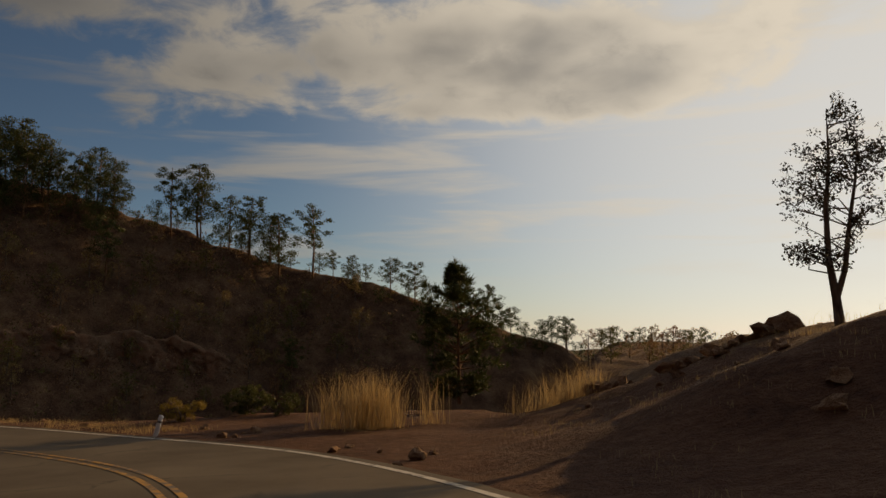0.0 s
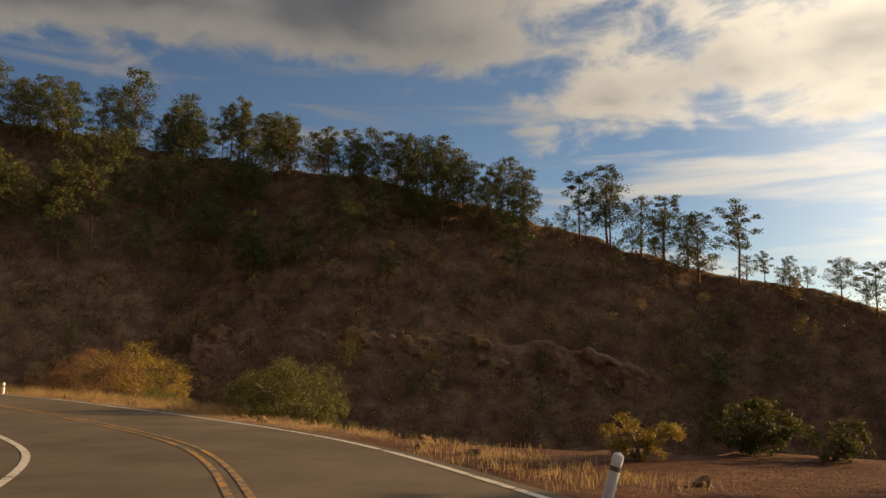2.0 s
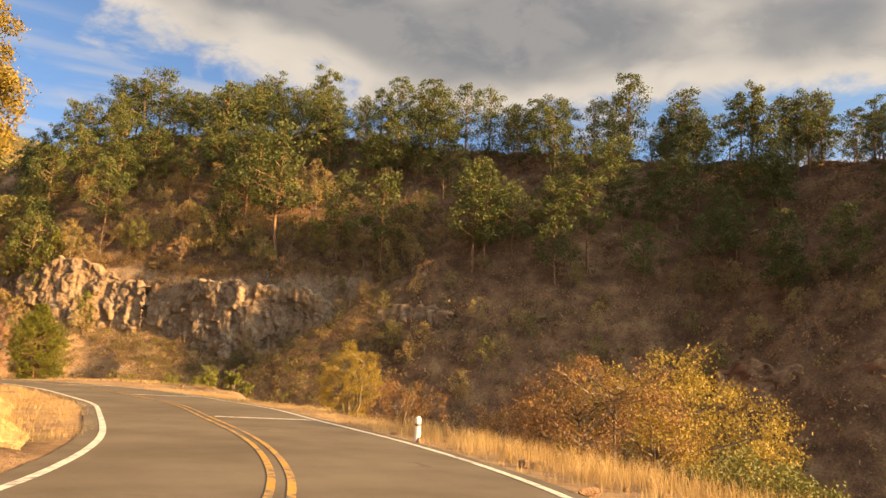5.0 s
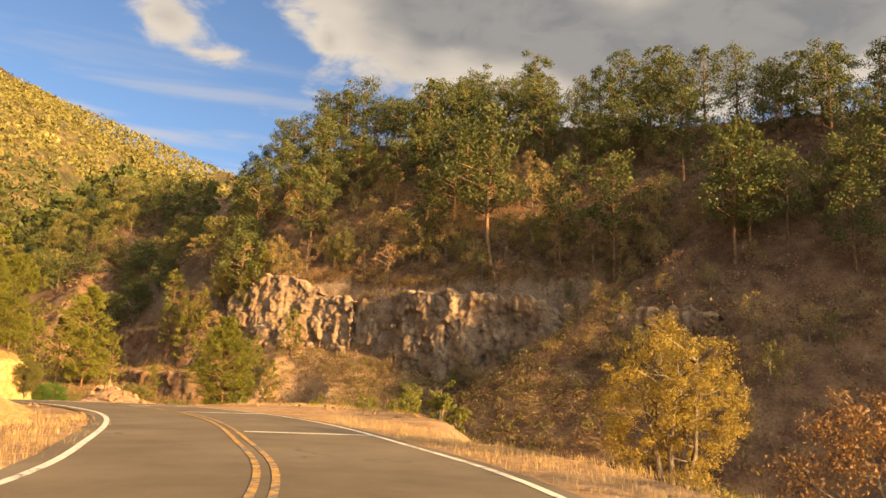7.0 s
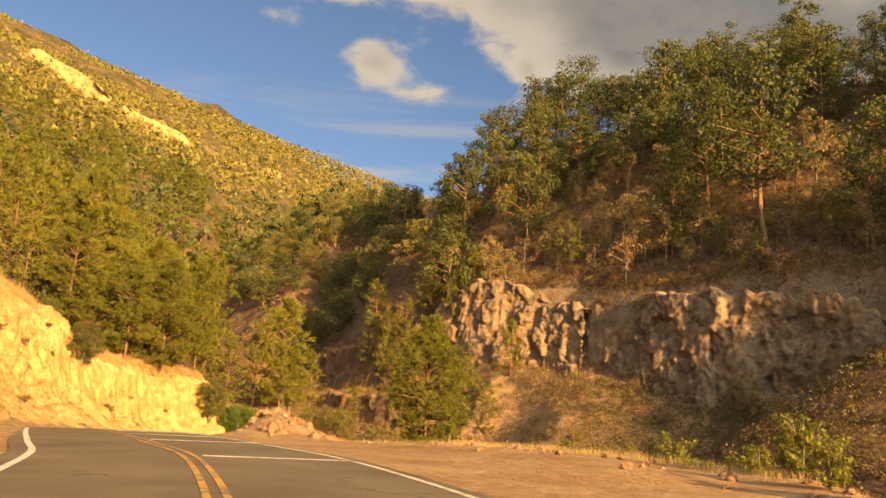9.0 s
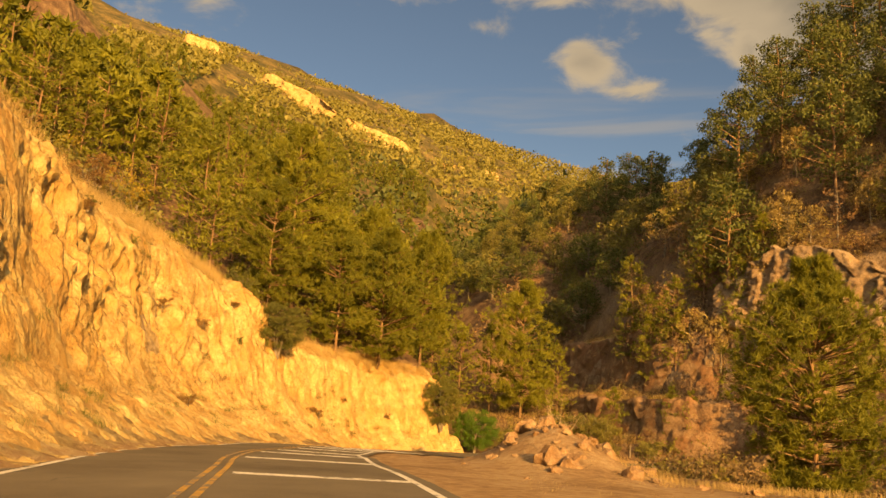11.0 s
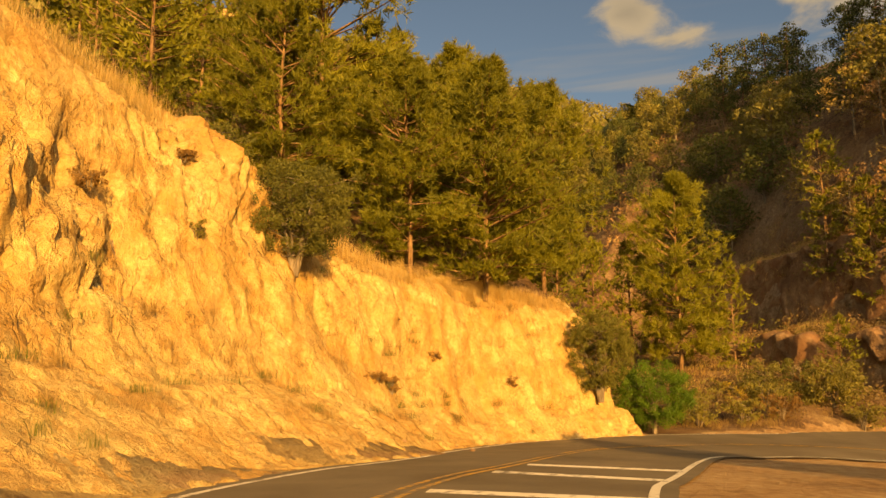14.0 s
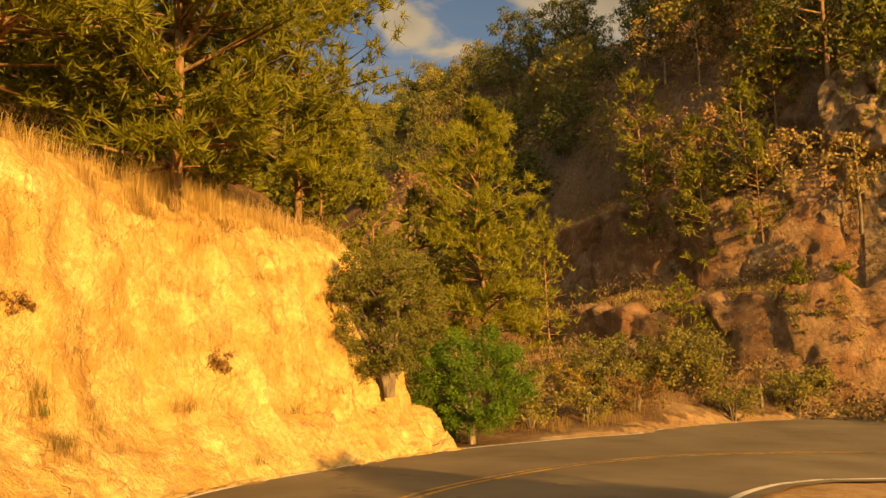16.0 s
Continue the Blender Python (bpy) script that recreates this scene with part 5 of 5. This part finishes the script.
def undergrowth():
    """Low shrubs of the dry slope, past counting."""
    for name, label, mat, count, seed, lo, hi in (("undergrowth", "rust-brown leafless shrubs covering the hillside", RUST_LEAF, 3300, 3, 0.8, 2.4),
                                                  ("undergrowth", "dark brown leafless brush covering the hillside", BRUSH_LEAF, 3300, 6, 0.9, 2.8),
                                                  ("undergrowth", "olive oak scrub on the hillside", OAK_LEAF, 2000, 4, 0.9, 2.8),
                                                  ("undergrowth", "golden-brown autumn shrubs on the hillside", TAN_LEAF, 700, 5, 0.8, 2.0)):
        r = np.random.default_rng(seed)
        x, y = r.uniform(-265, 0, count * 3), r.uniform(5, 168, count * 3)
        dr, hr = line_coords(RIDGE, x, y)
        k, u, zr = road_coords(x, y)
        dg, hg = line_coords(GULLY, x, y)
        keep = (np.abs(u) > 19) & (dg > 1) & (dr < 7) & (-dr < 115) & ((x > -150) | (y > 48) | (x < -192))
        x, y, u = x[keep][:count], y[keep][:count], np.abs(u[keep][:count])
        z = ground_height(x, y)
        s = r.uniform(lo, hi, len(x))
        c = np.column_stack([x, y, z + s * 0.45])
        far = u > 52
        v, f = sprigs(c[far], s[far] * 0.8, 15, 0.25)
        tagged(mesh_object(name, v, f, mat), label, "shrubs", kind="stuff")
        v, f = sprigs(c[~far], s[~far] * 0.55, 34, 0.095)
        tagged(mesh_object(name, v, f, mat), label, "shrubs", kind="stuff")
    # thick brush on the slope between the pull-out and the cliffs
    for label, mat, count, seed, lo, hi in (("dark brown brush below the cliffs", BRUSH_LEAF, 1500, 23, 0.6, 1.9), ("olive brush below the cliffs", OAK_LEAF, 520, 24, 0.6, 1.6), ("pale tan brush below the cliffs", TAN_LEAF, 520, 25, 0.4, 1.2)):
        r = np.random.default_rng(seed)
        x, y = r.uniform(-186, -132, count * 3), r.uniform(38, 92, count * 3)
        k, u, zr = road_coords(x, y)
        dc, foot = line_coords(CLIFF, x, y)
        keep = (np.abs(u) > 9) & (dc > 0.8) & ((x < -140) | (y > 52))
        x, y = x[keep][:count], y[keep][:count]
        s = r.uniform(lo, hi, len(x))
        v, f = sprigs(np.column_stack([x, y, ground_height(x, y) + s * 0.5]), s * 0.6, 40, 0.12)
        tagged(mesh_object("undergrowth", v, f, mat), label, "shrubs", kind="stuff")
    # brush hard against the foot of the cliffs
    for label, mat, count, seed in (("dark brown brush at the foot of the cliffs", BRUSH_LEAF, 1100, 63), ("dry brush at the foot of the cliffs", BRUSH_LEAF, 420, 64), ("olive brush at the foot of the cliffs", OAK_LEAF, 560, 65)):
        r = np.random.default_rng(seed)
        line = spline([(p[0], p[1], 0) for p in CLIFF], 0.5)
        i, out = r.integers(0, len(line), count), r.uniform(0.3, 24, count)
        x, y = line[i, 0] + 0.8 * out, line[i, 1] - 0.6 * out
        keep = np.abs(road_coords(x, y)[1]) > 13
        x, y = x[keep], y[keep]
        s = r.uniform(0.5, 1.7, len(x))
        v, f = sprigs(np.column_stack([x, y, ground_height(x, y) + s * 0.5]), s * 0.6, 34, 0.11)
        tagged(mesh_object("undergrowth", v, f, mat), label, "shrubs", kind="stuff")
    # low brush between the cliff tops and the wood
    for label, mat, count, seed in (("tan brush above the cliffs", TAN_LEAF, 700, 33), ("rust-brown brush above the cliffs", RUST_LEAF, 700, 34), ("dark brush above the cliffs", BRUSH_LEAF, 600, 35)):
        r = np.random.default_rng(seed)
        line = spline([(p[0], p[1], 0) for p in CLIFF], 0.5)
        i, back = r.integers(0, len(line), count), r.uniform(3.4, 30, count)
        x, y = line[i, 0] - 0.8 * back + r.normal(0, 1, count), line[i, 1] + 0.6 * back + r.normal(0, 1, count)
        lip = np.arange(count) < count // 3
        back = np.where(lip, r.uniform(1.8, 5.2, count), back)
        x, y = np.where(lip, line[i, 0] - 0.8 * back, x), np.where(lip, line[i, 1] + 0.6 * back, y)
        s = r.uniform(0.5, 1.5, count)
        v, f = sprigs(np.column_stack([x, y, ground_height(x, y) + s * 0.45]), s * 0.7, 46, 0.13)
        tagged(mesh_object("undergrowth", v, f, mat), label, "shrubs", kind="stuff")
    # finer brush on the terraces and in the hollow
    for name, label, mat, count, seed in (("undergrowth", "rust-brown brush on the terraces", RUST_LEAF, 420, 13), ("undergrowth", "olive brush on the terraces", OAK_LEAF, 200, 14), ("undergrowth", "dark brown brush on the terraces", BRUSH_LEAF, 420, 15)):
        r = np.random.default_rng(seed)
        x, y = r.uniform(-215, -168, count), r.uniform(12, 52, count)
        k, u, zr = road_coords(x, y)
        keep = (u < left_edge(CENTRE[k, 0]) - 1.5) & ((line_coords(TERRACE, x, y)[0] < -2) | (r.random(count) < 0.2))
        x, y = x[keep], y[keep]
        s = r.uniform(0.4, 1.2, len(x))
        v, f = sprigs(np.column_stack([x, y, ground_height(x, y) + s * 0.45]), s * 0.7, 70, 0.08)
        tagged(mesh_object(name, v, f, mat), label, "shrubs", kind="stuff")
    # scrub on the wooded slope above the bank
    r = np.random.default_rng(9)
    x, y = r.uniform(-240, -90, 1400), r.uniform(-80, 20, 1400)
    k, u, zr = road_coords(x, y)
    dg, hg = line_coords(GULLY, x, y)
    keep = (u < -13) & (dg < 0)
    x, y = x[keep], y[keep]
    s = r.uniform(0.7, 2.2, len(x))
    v, f = sprigs(np.column_stack([x, y, ground_height(x, y) + s * 0.5]), s * 0.85, 60, 0.2)
    tagged(mesh_object("undergrowth", v, f, OAK_LEAF), "olive and tan scrub between the young pines", "shrubs", kind="stuff")
    # far mountain cover
    x, y = r.uniform(-1000, -230, 26000), r.uniform(-620, 90, 26000)
    keep = np.hypot(x + 90, y - 60) > 200
    x, y = x[keep], y[keep]
    z, u, dirt, tan, farm, rough = land(x, y)
    s = r.uniform(1.6, 4.6, len(x))
    wood = z + r.normal(0, 18, len(x)) < 120
    for part, mat, label in ((wood, PINE_LEAF, "dark green trees on the flank of the distant mountain"), (~wood, OAK_LEAF, "scattered scrub on the distant mountain")):
        v, f = sprigs(np.column_stack([x, y, z + s * 0.5])[part], s[part] * 1.1, 5, 2.0)
        tagged(mesh_object("far_scrub", v, f, mat), label, "shrubs", kind="stuff")


undergrowth()


# ---- rock ----
def blocky(p, scale, warp=0.12, slope=1.1):
    """Stepped, cracked relief of jointed rock: flat facets, narrow joints."""
    q = Vector(p) * scale
    w = noise.noise_vector(q * 0.7) * warp
    d, pts = noise.voronoi(q + w, distance_metric="CHEBYCHEV")
    h = noise.cell(pts[0] * 7.3 + Vector((3.1, 1.7, 9.2)))
    tilt = (q + w - pts[0]).dot(noise.noise_vector(pts[0] * 3.7)) * slope
    crack = min(1.0, (d[1] - d[0]) * 16.0)
    return h * 0.8 + tilt - (1 - crack) * 0.45


def plates(p, scale, steps):
    """Relief of flat plates one behind the other, as beds of rock break away."""
    k = noise.fractal(p * scale, 0.8, 2.0, 3) * steps
    low = math.floor(k)
    part = min(1.0, max(0.0, (k - low - 0.82) / 0.18))
    return (low + part) / steps


def bank_piece(x0, x1, rows, cols):
    """A stretch of the cut bank: jointed rock above a slope of loose soil."""
    i0, i1 = at_x(x0), at_x(x1)
    idx = np.linspace(i0, i1, rows)
    c = np.column_stack([np.interp(idx, np.arange(len(CENTRE)), CENTRE[:, k]) for k in range(3)])
    r = unit(np.column_stack([np.interp(idx, np.arange(len(CENTRE)), RIGHT[:, k]) for k in range(2)]))
    wb = bank_width(c[:, 0])
    lat = np.linspace(-0.12, 1, cols)[None, :] * (wb[:, None] + 2.0)
    lat = np.maximum(lat, -0.6)
    o = left_edge(c[:, 0])[:, None] - bank_set(c[:, 0])[:, None] - lat
    x = (c[:, 0:1] + r[:, 0:1] * o).ravel()
    y = (c[:, 1:2] + r[:, 1:2] * o).ravel()
    z = land(x, y)[0]
    hb = np.repeat(bank_height(c[:, 0]), cols)
    rel = np.clip((z - np.repeat(c[:, 2], cols)) / np.maximum(hb, 0.5), 0, 1.3)
    rx, ry = np.repeat(r[:, 0], cols), np.repeat(r[:, 1], cols)
    out = np.zeros(len(x))
    for k in range(len(x)):
        p = Vector((x[k], y[k], z[k]))
        rocky = min(1, max(0, (noise.noise(p * 0.13 + Vector((5, 2, 0))) + 0.12) * 3.4)) * min(1, max(0.3, (p.x + 152) / 8)) * min(1, max(0, rel[k] * 4 - 0.5))
        bed = Vector((p.x * 1.25 + 0.18 * p.z, p.y * 1.25, p.z * 0.62 + 0.1 * p.x))
        f = noise.fractal(p * 1.7, 0.75, 2.1, 5)
        soft = noise.fractal(p * 0.3, 0.9, 2.0, 3)
        b = 0.0
        if rocky > 0.01:
            d, pts = noise.voronoi(Vector((bed.x * 0.8, bed.y * 0.8, bed.z * 0.7)) + noise.noise_vector(p * 0.6) * 0.15, distance_metric="CHEBYCHEV")
            b = plates(bed, 0.22, 4) * 0.85 + plates(bed + Vector((9, 3, 1)), 0.7, 3) * 0.42 + plates(bed, 2.0, 2) * 0.10 - (0.16 if d[1] - d[0] < 0.05 else 0.0)
        clod = max(0, noise.noise(p * 5.0)) * 0.05 + max(0, noise.noise(p * 2.1) - 0.3) * 0.12
        out[k] = soft * 0.35 * min(1, rel[k] * 3 + 0.1) + b * rocky + (f * 0.10 + clod) * (1 - 0.6 * rocky)
    edge = np.minimum(1, np.tile(np.linspace(0, 1, cols), len(c)) / 0.10) * np.minimum(1, np.tile(np.linspace(1, 0, cols), len(c)) / 0.08)
    out *= edge
    # push the relief out along the slope's own normal
    zg, lg = z.reshape(rows, cols), np.broadcast_to(lat, (rows, cols))
    rise = np.gradient(zg, axis=1) / np.maximum(np.gradient(lg, axis=1), 0.02)
    rise = np.clip(rise, -0.2, 3.0).ravel()
    flat, up = rise / np.hypot(rise, 1), 1 / np.hypot(rise, 1)
    zz = z + up * out + 0.03 - 0.5 * (1 - np.clip(edge * 1.5, 0, 1))
    v = np.column_stack([x + rx * out * flat, y + ry * out * flat, zz])
    ob = mesh_object("rock_bank", v, grid_faces(len(c), cols), TAN_ROCK)
    tagged(ob, "sunlit tan cut bank of cracked rock and loose soil", "bank", kind="structure")


bank_piece(-43.2, -112.0, 380, 56)
bank_piece(-112.0, -162.15, 560, 128)


def rock_wall(name, label, a, b, z0, z1, lean, mat, amp=1.3, step=0.4, seed=0.0, grain=1.0, drop=0.0):
    """A jointed rock face between two places on plan, leaning back as it rises."""
    a, b = np.array(a, float), np.array(b, float)
    along_, n = b - a, int(np.linalg.norm(b - a) / step)
    d = along_ / np.linalg.norm(along_)
    face = np.array([d[1], -d[0]])
    rows = int((z1 - z0) / step) + 6
    v = np.zeros((n, rows, 3))
    for i in range(n):
        s = i / (n - 1)
        end = min(1, min(s, 1 - s) * 7)
        for j in range(rows):
            t = j / (rows - 1)
            top = z0 + (z1 - z0) * (0.72 + 0.28 * end + 0.12 * noise.noise(Vector((i * 0.09, seed, 1.0))))
            z = z0 + (top - z0) * min(1, t * 1.12)
            back = lean * t + (max(0, t - 0.89) / 0.11) * 3.5 + (1 - end) * 2.0
            p = (a[0] + along_[0] * s - face[0] * back, a[1] + along_[1] * s - face[1] * back, z)
            q = (p[0] + seed, p[1], p[2] * 0.45)
            out = blocky(q, 0.33 * grain) * amp + blocky((p[0] + seed, p[1], p[2] * 0.6), 0.9 * grain) * amp * 0.35 + blocky((p[0], p[1] + seed, p[2]), 2.0 * grain) * amp * 0.14 + noise.fractal(Vector(p) * 0.5, 0.8, 2.1, 4) * 0.3
            v[i, j] = (p[0] + face[0] * out, p[1] + face[1] * out, z + drop * s + noise.noise(Vector(p)) * 0.2)
    ob = mesh_object(name, v.reshape(-1, 3), grid_faces(n, rows), mat)
    return tagged(ob, label, "cliff", kind="structure")


def rock_face(name, label, path, lean, mat, amp=1.5, step=0.33, seed=0.0, grain=1.0, tall=0.35, wave=0.9):
    """A jointed rock face along a bent line on plan (x, y, foot, top), leaning back as it rises, with upright fissures."""
    line = spline(path, step)
    tops = line[:, 3]
    d = unit(np.gradient(line[:, :2], axis=0))
    face = np.column_stack([d[:, 1], -d[:, 0]])
    n, rows = len(line), int((tops - line[:, 2]).max() / step) + 8
    v = np.zeros((n, rows, 3))
    for i in range(n):
        x, y, z0 = line[i, :3]
        swell = noise.noise(Vector((x * 0.16, y * 0.16, seed))) * wave
        top = tops[i] + 1.5 * noise.noise(Vector((x * 0.23, y * 0.23, seed + 4))) + 0.8 * noise.noise(Vector((x * 0.8, y * 0.8, seed)))
        for j in range(rows):
            t = j / (rows - 3)
            z = z0 + (top - z0) * min(1, t)
            back = lean * min(t, 1) - swell + max(0, j - rows + 4) * 1.1
            px, py = x - face[i, 0] * back, y - face[i, 1] * back
            out = blocky((px + seed, py, z * tall * 1.5), 0.36 * grain, 0.18, 0.5) * amp * 1.35 + blocky((px + seed, py, z * 0.75), 1.1 * grain, 0.15, 0.6) * amp * 0.34 + blocky((px, py + seed, z), 2.6 * grain, 0.1, 0.5) * amp * 0.12
            out += (noise.ridged_multi_fractal(Vector((px * 0.30, py * 0.30, z * 0.2 + seed)), 0.9, 2.1, 5, 1.0, 2.0) - 1.2) * amp * 0.4
            if j >= rows - 3:
                out *= 0.4
            v[i, j] = (px + face[i, 0] * out, py + face[i, 1] * out, z + noise.noise(Vector((px, py, z))) * 0.25 - max(0, j - rows + 3) * 0.7)
    return tagged(mesh_object(name, v.reshape(-1, 3), grid_faces(n, rows), mat), label, "cliff", kind="structure")


rock_face("cliff", "sunlit jointed tan rock cliff with upright fissures", [(-190.5, 41, 4.6, 13.5), (-186.2, 46.4, 4.6, 16.4), (-183.6, 51.5, 4.6, 16.6), (-180.4, 57.4, 4.2, 14.6), (-177.4, 60.6, 3.4, 12.6)], 1.6, GREY_ROCK, 0.52, 0.22, 3.0, 1.7)
rock_face("cliff", "low broken rock set back between the cliffs", [(-179.6, 60.4, 3.0, 14.2), (-176.4, 63.9, 2.6, 13.8), (-172.0, 68.4, 1.8, 13.4)], 2.4, GREY_ROCK, 0.55, 0.26, 17.0, 1.6)
rock_face("cliff", "shaded grey rock cliff with blocky pillars on the hillside", [(-172.6, 66.4, 1.0, 13.4), (-167.6, 70.6, 0.4, 14.2), (-162.6, 76.8, -0.2, 13.8), (-158.2, 83.6, -0.4, 13.2), (-155.6, 88.4, -0.4, 10.4)], 1.7, GREY_ROCK, 0.52, 0.22, 29.0, 1.7)
rock_face("cliff", "low grey rock ledge half buried in brush", [(-154.5, 89.5, 0.4, 6.8), (-148, 96, 0.4, 5.4), (-142.5, 99.5, 0.5, 4.0)], 2.0, GREY_ROCK, 0.7, 0.33, 41.0)
rock_face("cliff", "grey rock face low on the shaded slope", [(-142.0, 88.0, 0.0, 8.4), (-137.5, 91.0, 0.4, 10.5), (-131.0, 95.0, 0.0, 8.6)], 2.5, GREY_ROCK, 0.8, 0.33, 77.0)
rock_face("cliff", "long low rock shelf on the shaded slope", [(-133.0, 95.0, -3.4, 4.4), (-125, 101.5, -3.6, 3.6), (-116.0, 108.5, -3.6, 3.8), (-106, 114, -4, 1.5)], 2.8, BROWN_ROCK, 0.45, 0.36, 91.0, 1.3, 0.6)
rock_face("cliff", "long low rock shelf on the shaded slope", [(-100, 114, -3, 2.4), (-91.4, 119, -2.6, 3.6), (-82, 121.6, -3.6, 3.4), (-74.6, 125.2, -4.6, 2.8), (-59, 133.8, -5.6, 2.2), (-47, 139.6, -6.6, 1.2), (-37, 140.6, -9, -2.6)], 2.6, BROWN_ROCK, 0.4, 0.36, 57.0, 1.3, 0.6)
rock_face("terrace_cliff", "shaded reddish-brown cut face of the lower terrace", [(-210, 16.2, -1.6, 0.5), (-204, 20.2, -3.2, 0.6), (-196.6, 24.4, -5.2, 0.7), (-186.8, 33.4, -5.8, 0.7), (-183.2, 38.4, -5.8, 0.8), (-182.2, 46, -4.6, 1.0)], 1.2, BROWN_ROCK, 0.22, 0.3, 11.0, 1.3, wave=0.5)
rock_face("terrace_cliff", "reddish-brown broken rock face of the upper terrace", [(-213, 20.4, 0.5, 8.0), (-203.6, 26.6, 0.5, 8.4), (-199.6, 29.0, 0.5, 8.4), (-193.0, 35.0, 0.5, 8.2), (-190.4, 38.6, 0.6, 8.2), (-188.4, 44, 0.7, 8.2)], 1.2, BROWN_ROCK, 0.28, 0.3, 23.0, 1.5, wave=0.5)
rock_face("terrace_cliff", "steep grey rock outcrop above the upper terrace", [(-204, 33.2, 9.4, 16), (-198.6, 37.2, 9.4, 18.5), (-194.6, 41.4, 9.4, 18), (-192, 46, 9.4, 17)], 3.4, BROWN_ROCK, 0.42, 0.36, 33.0, 1.3, wave=0.6)

FAR = "sunlit pale tan cliff band on the distant mountain"
for (ax, ay), (bx, by), high in (((-592, -292), (-570, -216), 19), ((-566, -204), (-562, -148), 15), ((-640, -150), (-690, -136), 11), ((-704, -132), (-736, -122), 11), ((-560, -345), (-566, -312), 20)):
    za, zb = land(np.array([ax, bx], float), np.array([ay, by], float))[0]
    rock_wall("far_cliff", FAR, (ax, ay), (bx, by), za - 6, za + high - 6, 6, TAN_ROCK, 3.6, 1.6, ax * 0.1, 0.2, zb - za)



def make_stone(r, mat, root=None, seed=0.0):
    bm = bmesh.new()
    bmesh.ops.create_icosphere(bm, subdivisions=2, radius=1)
    sx, sy, sz = rng.uniform(0.7, 1.3), rng.uniform(0.6, 1.1), rng.uniform(0.45, 0.8)
    for v in bm.verts:
        d = 1 + 0.45 * noise.cell(v.co * 1.4 + Vector((seed, 0, 0))) + 0.25 * noise.noise(v.co * 2.1 + Vector((seed, 3, 1)))
        v.co = Vector((v.co.x * sx, v.co.y * sy, v.co.z * sz)) * (r * d)
    me = bpy.data.meshes.new("stone")
    bm.to_mesh(me)
    bm.free()
    me.materials.append(mat)
    return me


def stones():
    meshes = [make_stone(1.0, RED_ROCK, seed=k * 5.7) for k in range(6)]
    spots = []
    # the heap of rubble at the end of the pull-out
    for _ in range(95):
        a, b = rng.normal(-129.0, 3.2), rng.normal(35.2, 1.6)
        spots.append((a, b + 0.3 * (a + 129), min(0.42, 0.06 + rng.exponential(0.1))))
    x, y = road_side_points(70, -83.8, -119.3, 12.0, 16)
    spots += [(a, b, rng.uniform(0.05, 0.2)) for a, b in zip(x, y)]
    x, y = road_side_points(46, -13.4, -57.5, 4.4, 7)
    spots += [(a, b, rng.uniform(0.05, 0.2)) for a, b in zip(x, y)]
    x, y = road_side_points(46, -76.2, -160, -4.4, -3.6)
    spots += [(a, b, rng.uniform(0.03, 0.13)) for a, b in zip(x, y)]
    for _ in range(60):
        spots.append((rng.uniform(-3.5, 8), rng.uniform(20, 38), rng.uniform(0.05, 0.3)))
    spots += [(1.4, 33.9, 0.55), (0.8, 34.2, 0.4), (2.1, 33.7, 0.36), (2.7, 33.4, 0.45), (3.2, 33.2, 0.5), (-1.1, 36.1, 0.62), (-1.8, 35.9, 0.5), (0.5, 35.8, 0.4), (1.3, 35.6, 0.32), (-18.8, 43.5, 0.35), (-7.9, 25.8, 0.16), (-7.6, 26.6, 0.12), (-8.3, 24.6, 0.1)]
    z = ground_height(np.array([s[0] for s in spots]), np.array([s[1] for s in spots]))
    for (a, b, r), h in zip(spots, z):
        ob = new("stone", meshes[int(rng.integers(6))])
        ob.matrix_basis = Matrix.Translation((a, b, h + r * 0.18)) @ Euler((rng.uniform(-0.4, 0.4), rng.uniform(-0.4, 0.4), rng.uniform(0, 6.28))).to_matrix().to_4x4() @ Matrix.Scale(r, 4)
        tagged(ob, "reddish broken stone lying on the roadside dirt", "stone", "stones beside the road")


stones()

# ---- roadside posts ----
POST_WHITE = paint_material("post_paint", (0.78, 0.76, 0.70), 0.62)
POST_DARK = paint_material("post_band", (0.16, 0.13, 0.10), 0.60)


def marker_post(x, y, lean_x=0.0, lean_y=0.0, high=0.64):
    root = thing("marker_post", "short white roadside marker post with a dark band", "post", "marker posts")
    for name, z0, z1, mat in (("post_shaft", -0.2, high * 0.62, POST_WHITE), ("post_band", high * 0.62, high * 0.72, POST_DARK), ("post_top", high * 0.72, high, POST_WHITE)):
        r = 0.075
        pts = [(0, 0, z0), (0, 0, z1)] if name != "post_top" else [(0, 0, z0), (0, 0, z1 - 0.05), (0, 0, z1 - 0.015), (0, 0, z1)]
        rad = [r, r] if name != "post_top" else [r, r, r * 0.7, 0.004]
        v, f = tube(pts, rad, 12)
        mesh_object(name, v, f, mat, root)
    z = float(ground_height([x], [y])[0])
    root.matrix_basis = Matrix.Translation((x, y, z)) @ Euler((radians(lean_y), radians(lean_x), 0)).to_matrix().to_4x4()
    return root


marker_post(-15.7, 34.6, 14, -6)
marker_post(-52.7, 51.9)


def fence_post(x, y):
    root = thing("fence_post", "weathered grey wooden fence post in dry grass", "post")
    v, f = tube([(0, 0, -0.2), (0.02, 0, 0.6), (0, 0.01, 1.15), (0, 0.01, 1.2)], [0.075, 0.07, 0.065, 0.03], 9)
    mesh_object("post_shaft", v, f, GREY_BARK, root)
    root.matrix_basis = Matrix.Translation((x, y, float(ground_height([x], [y])[0])))


fence_post(-180.7, 33.7)
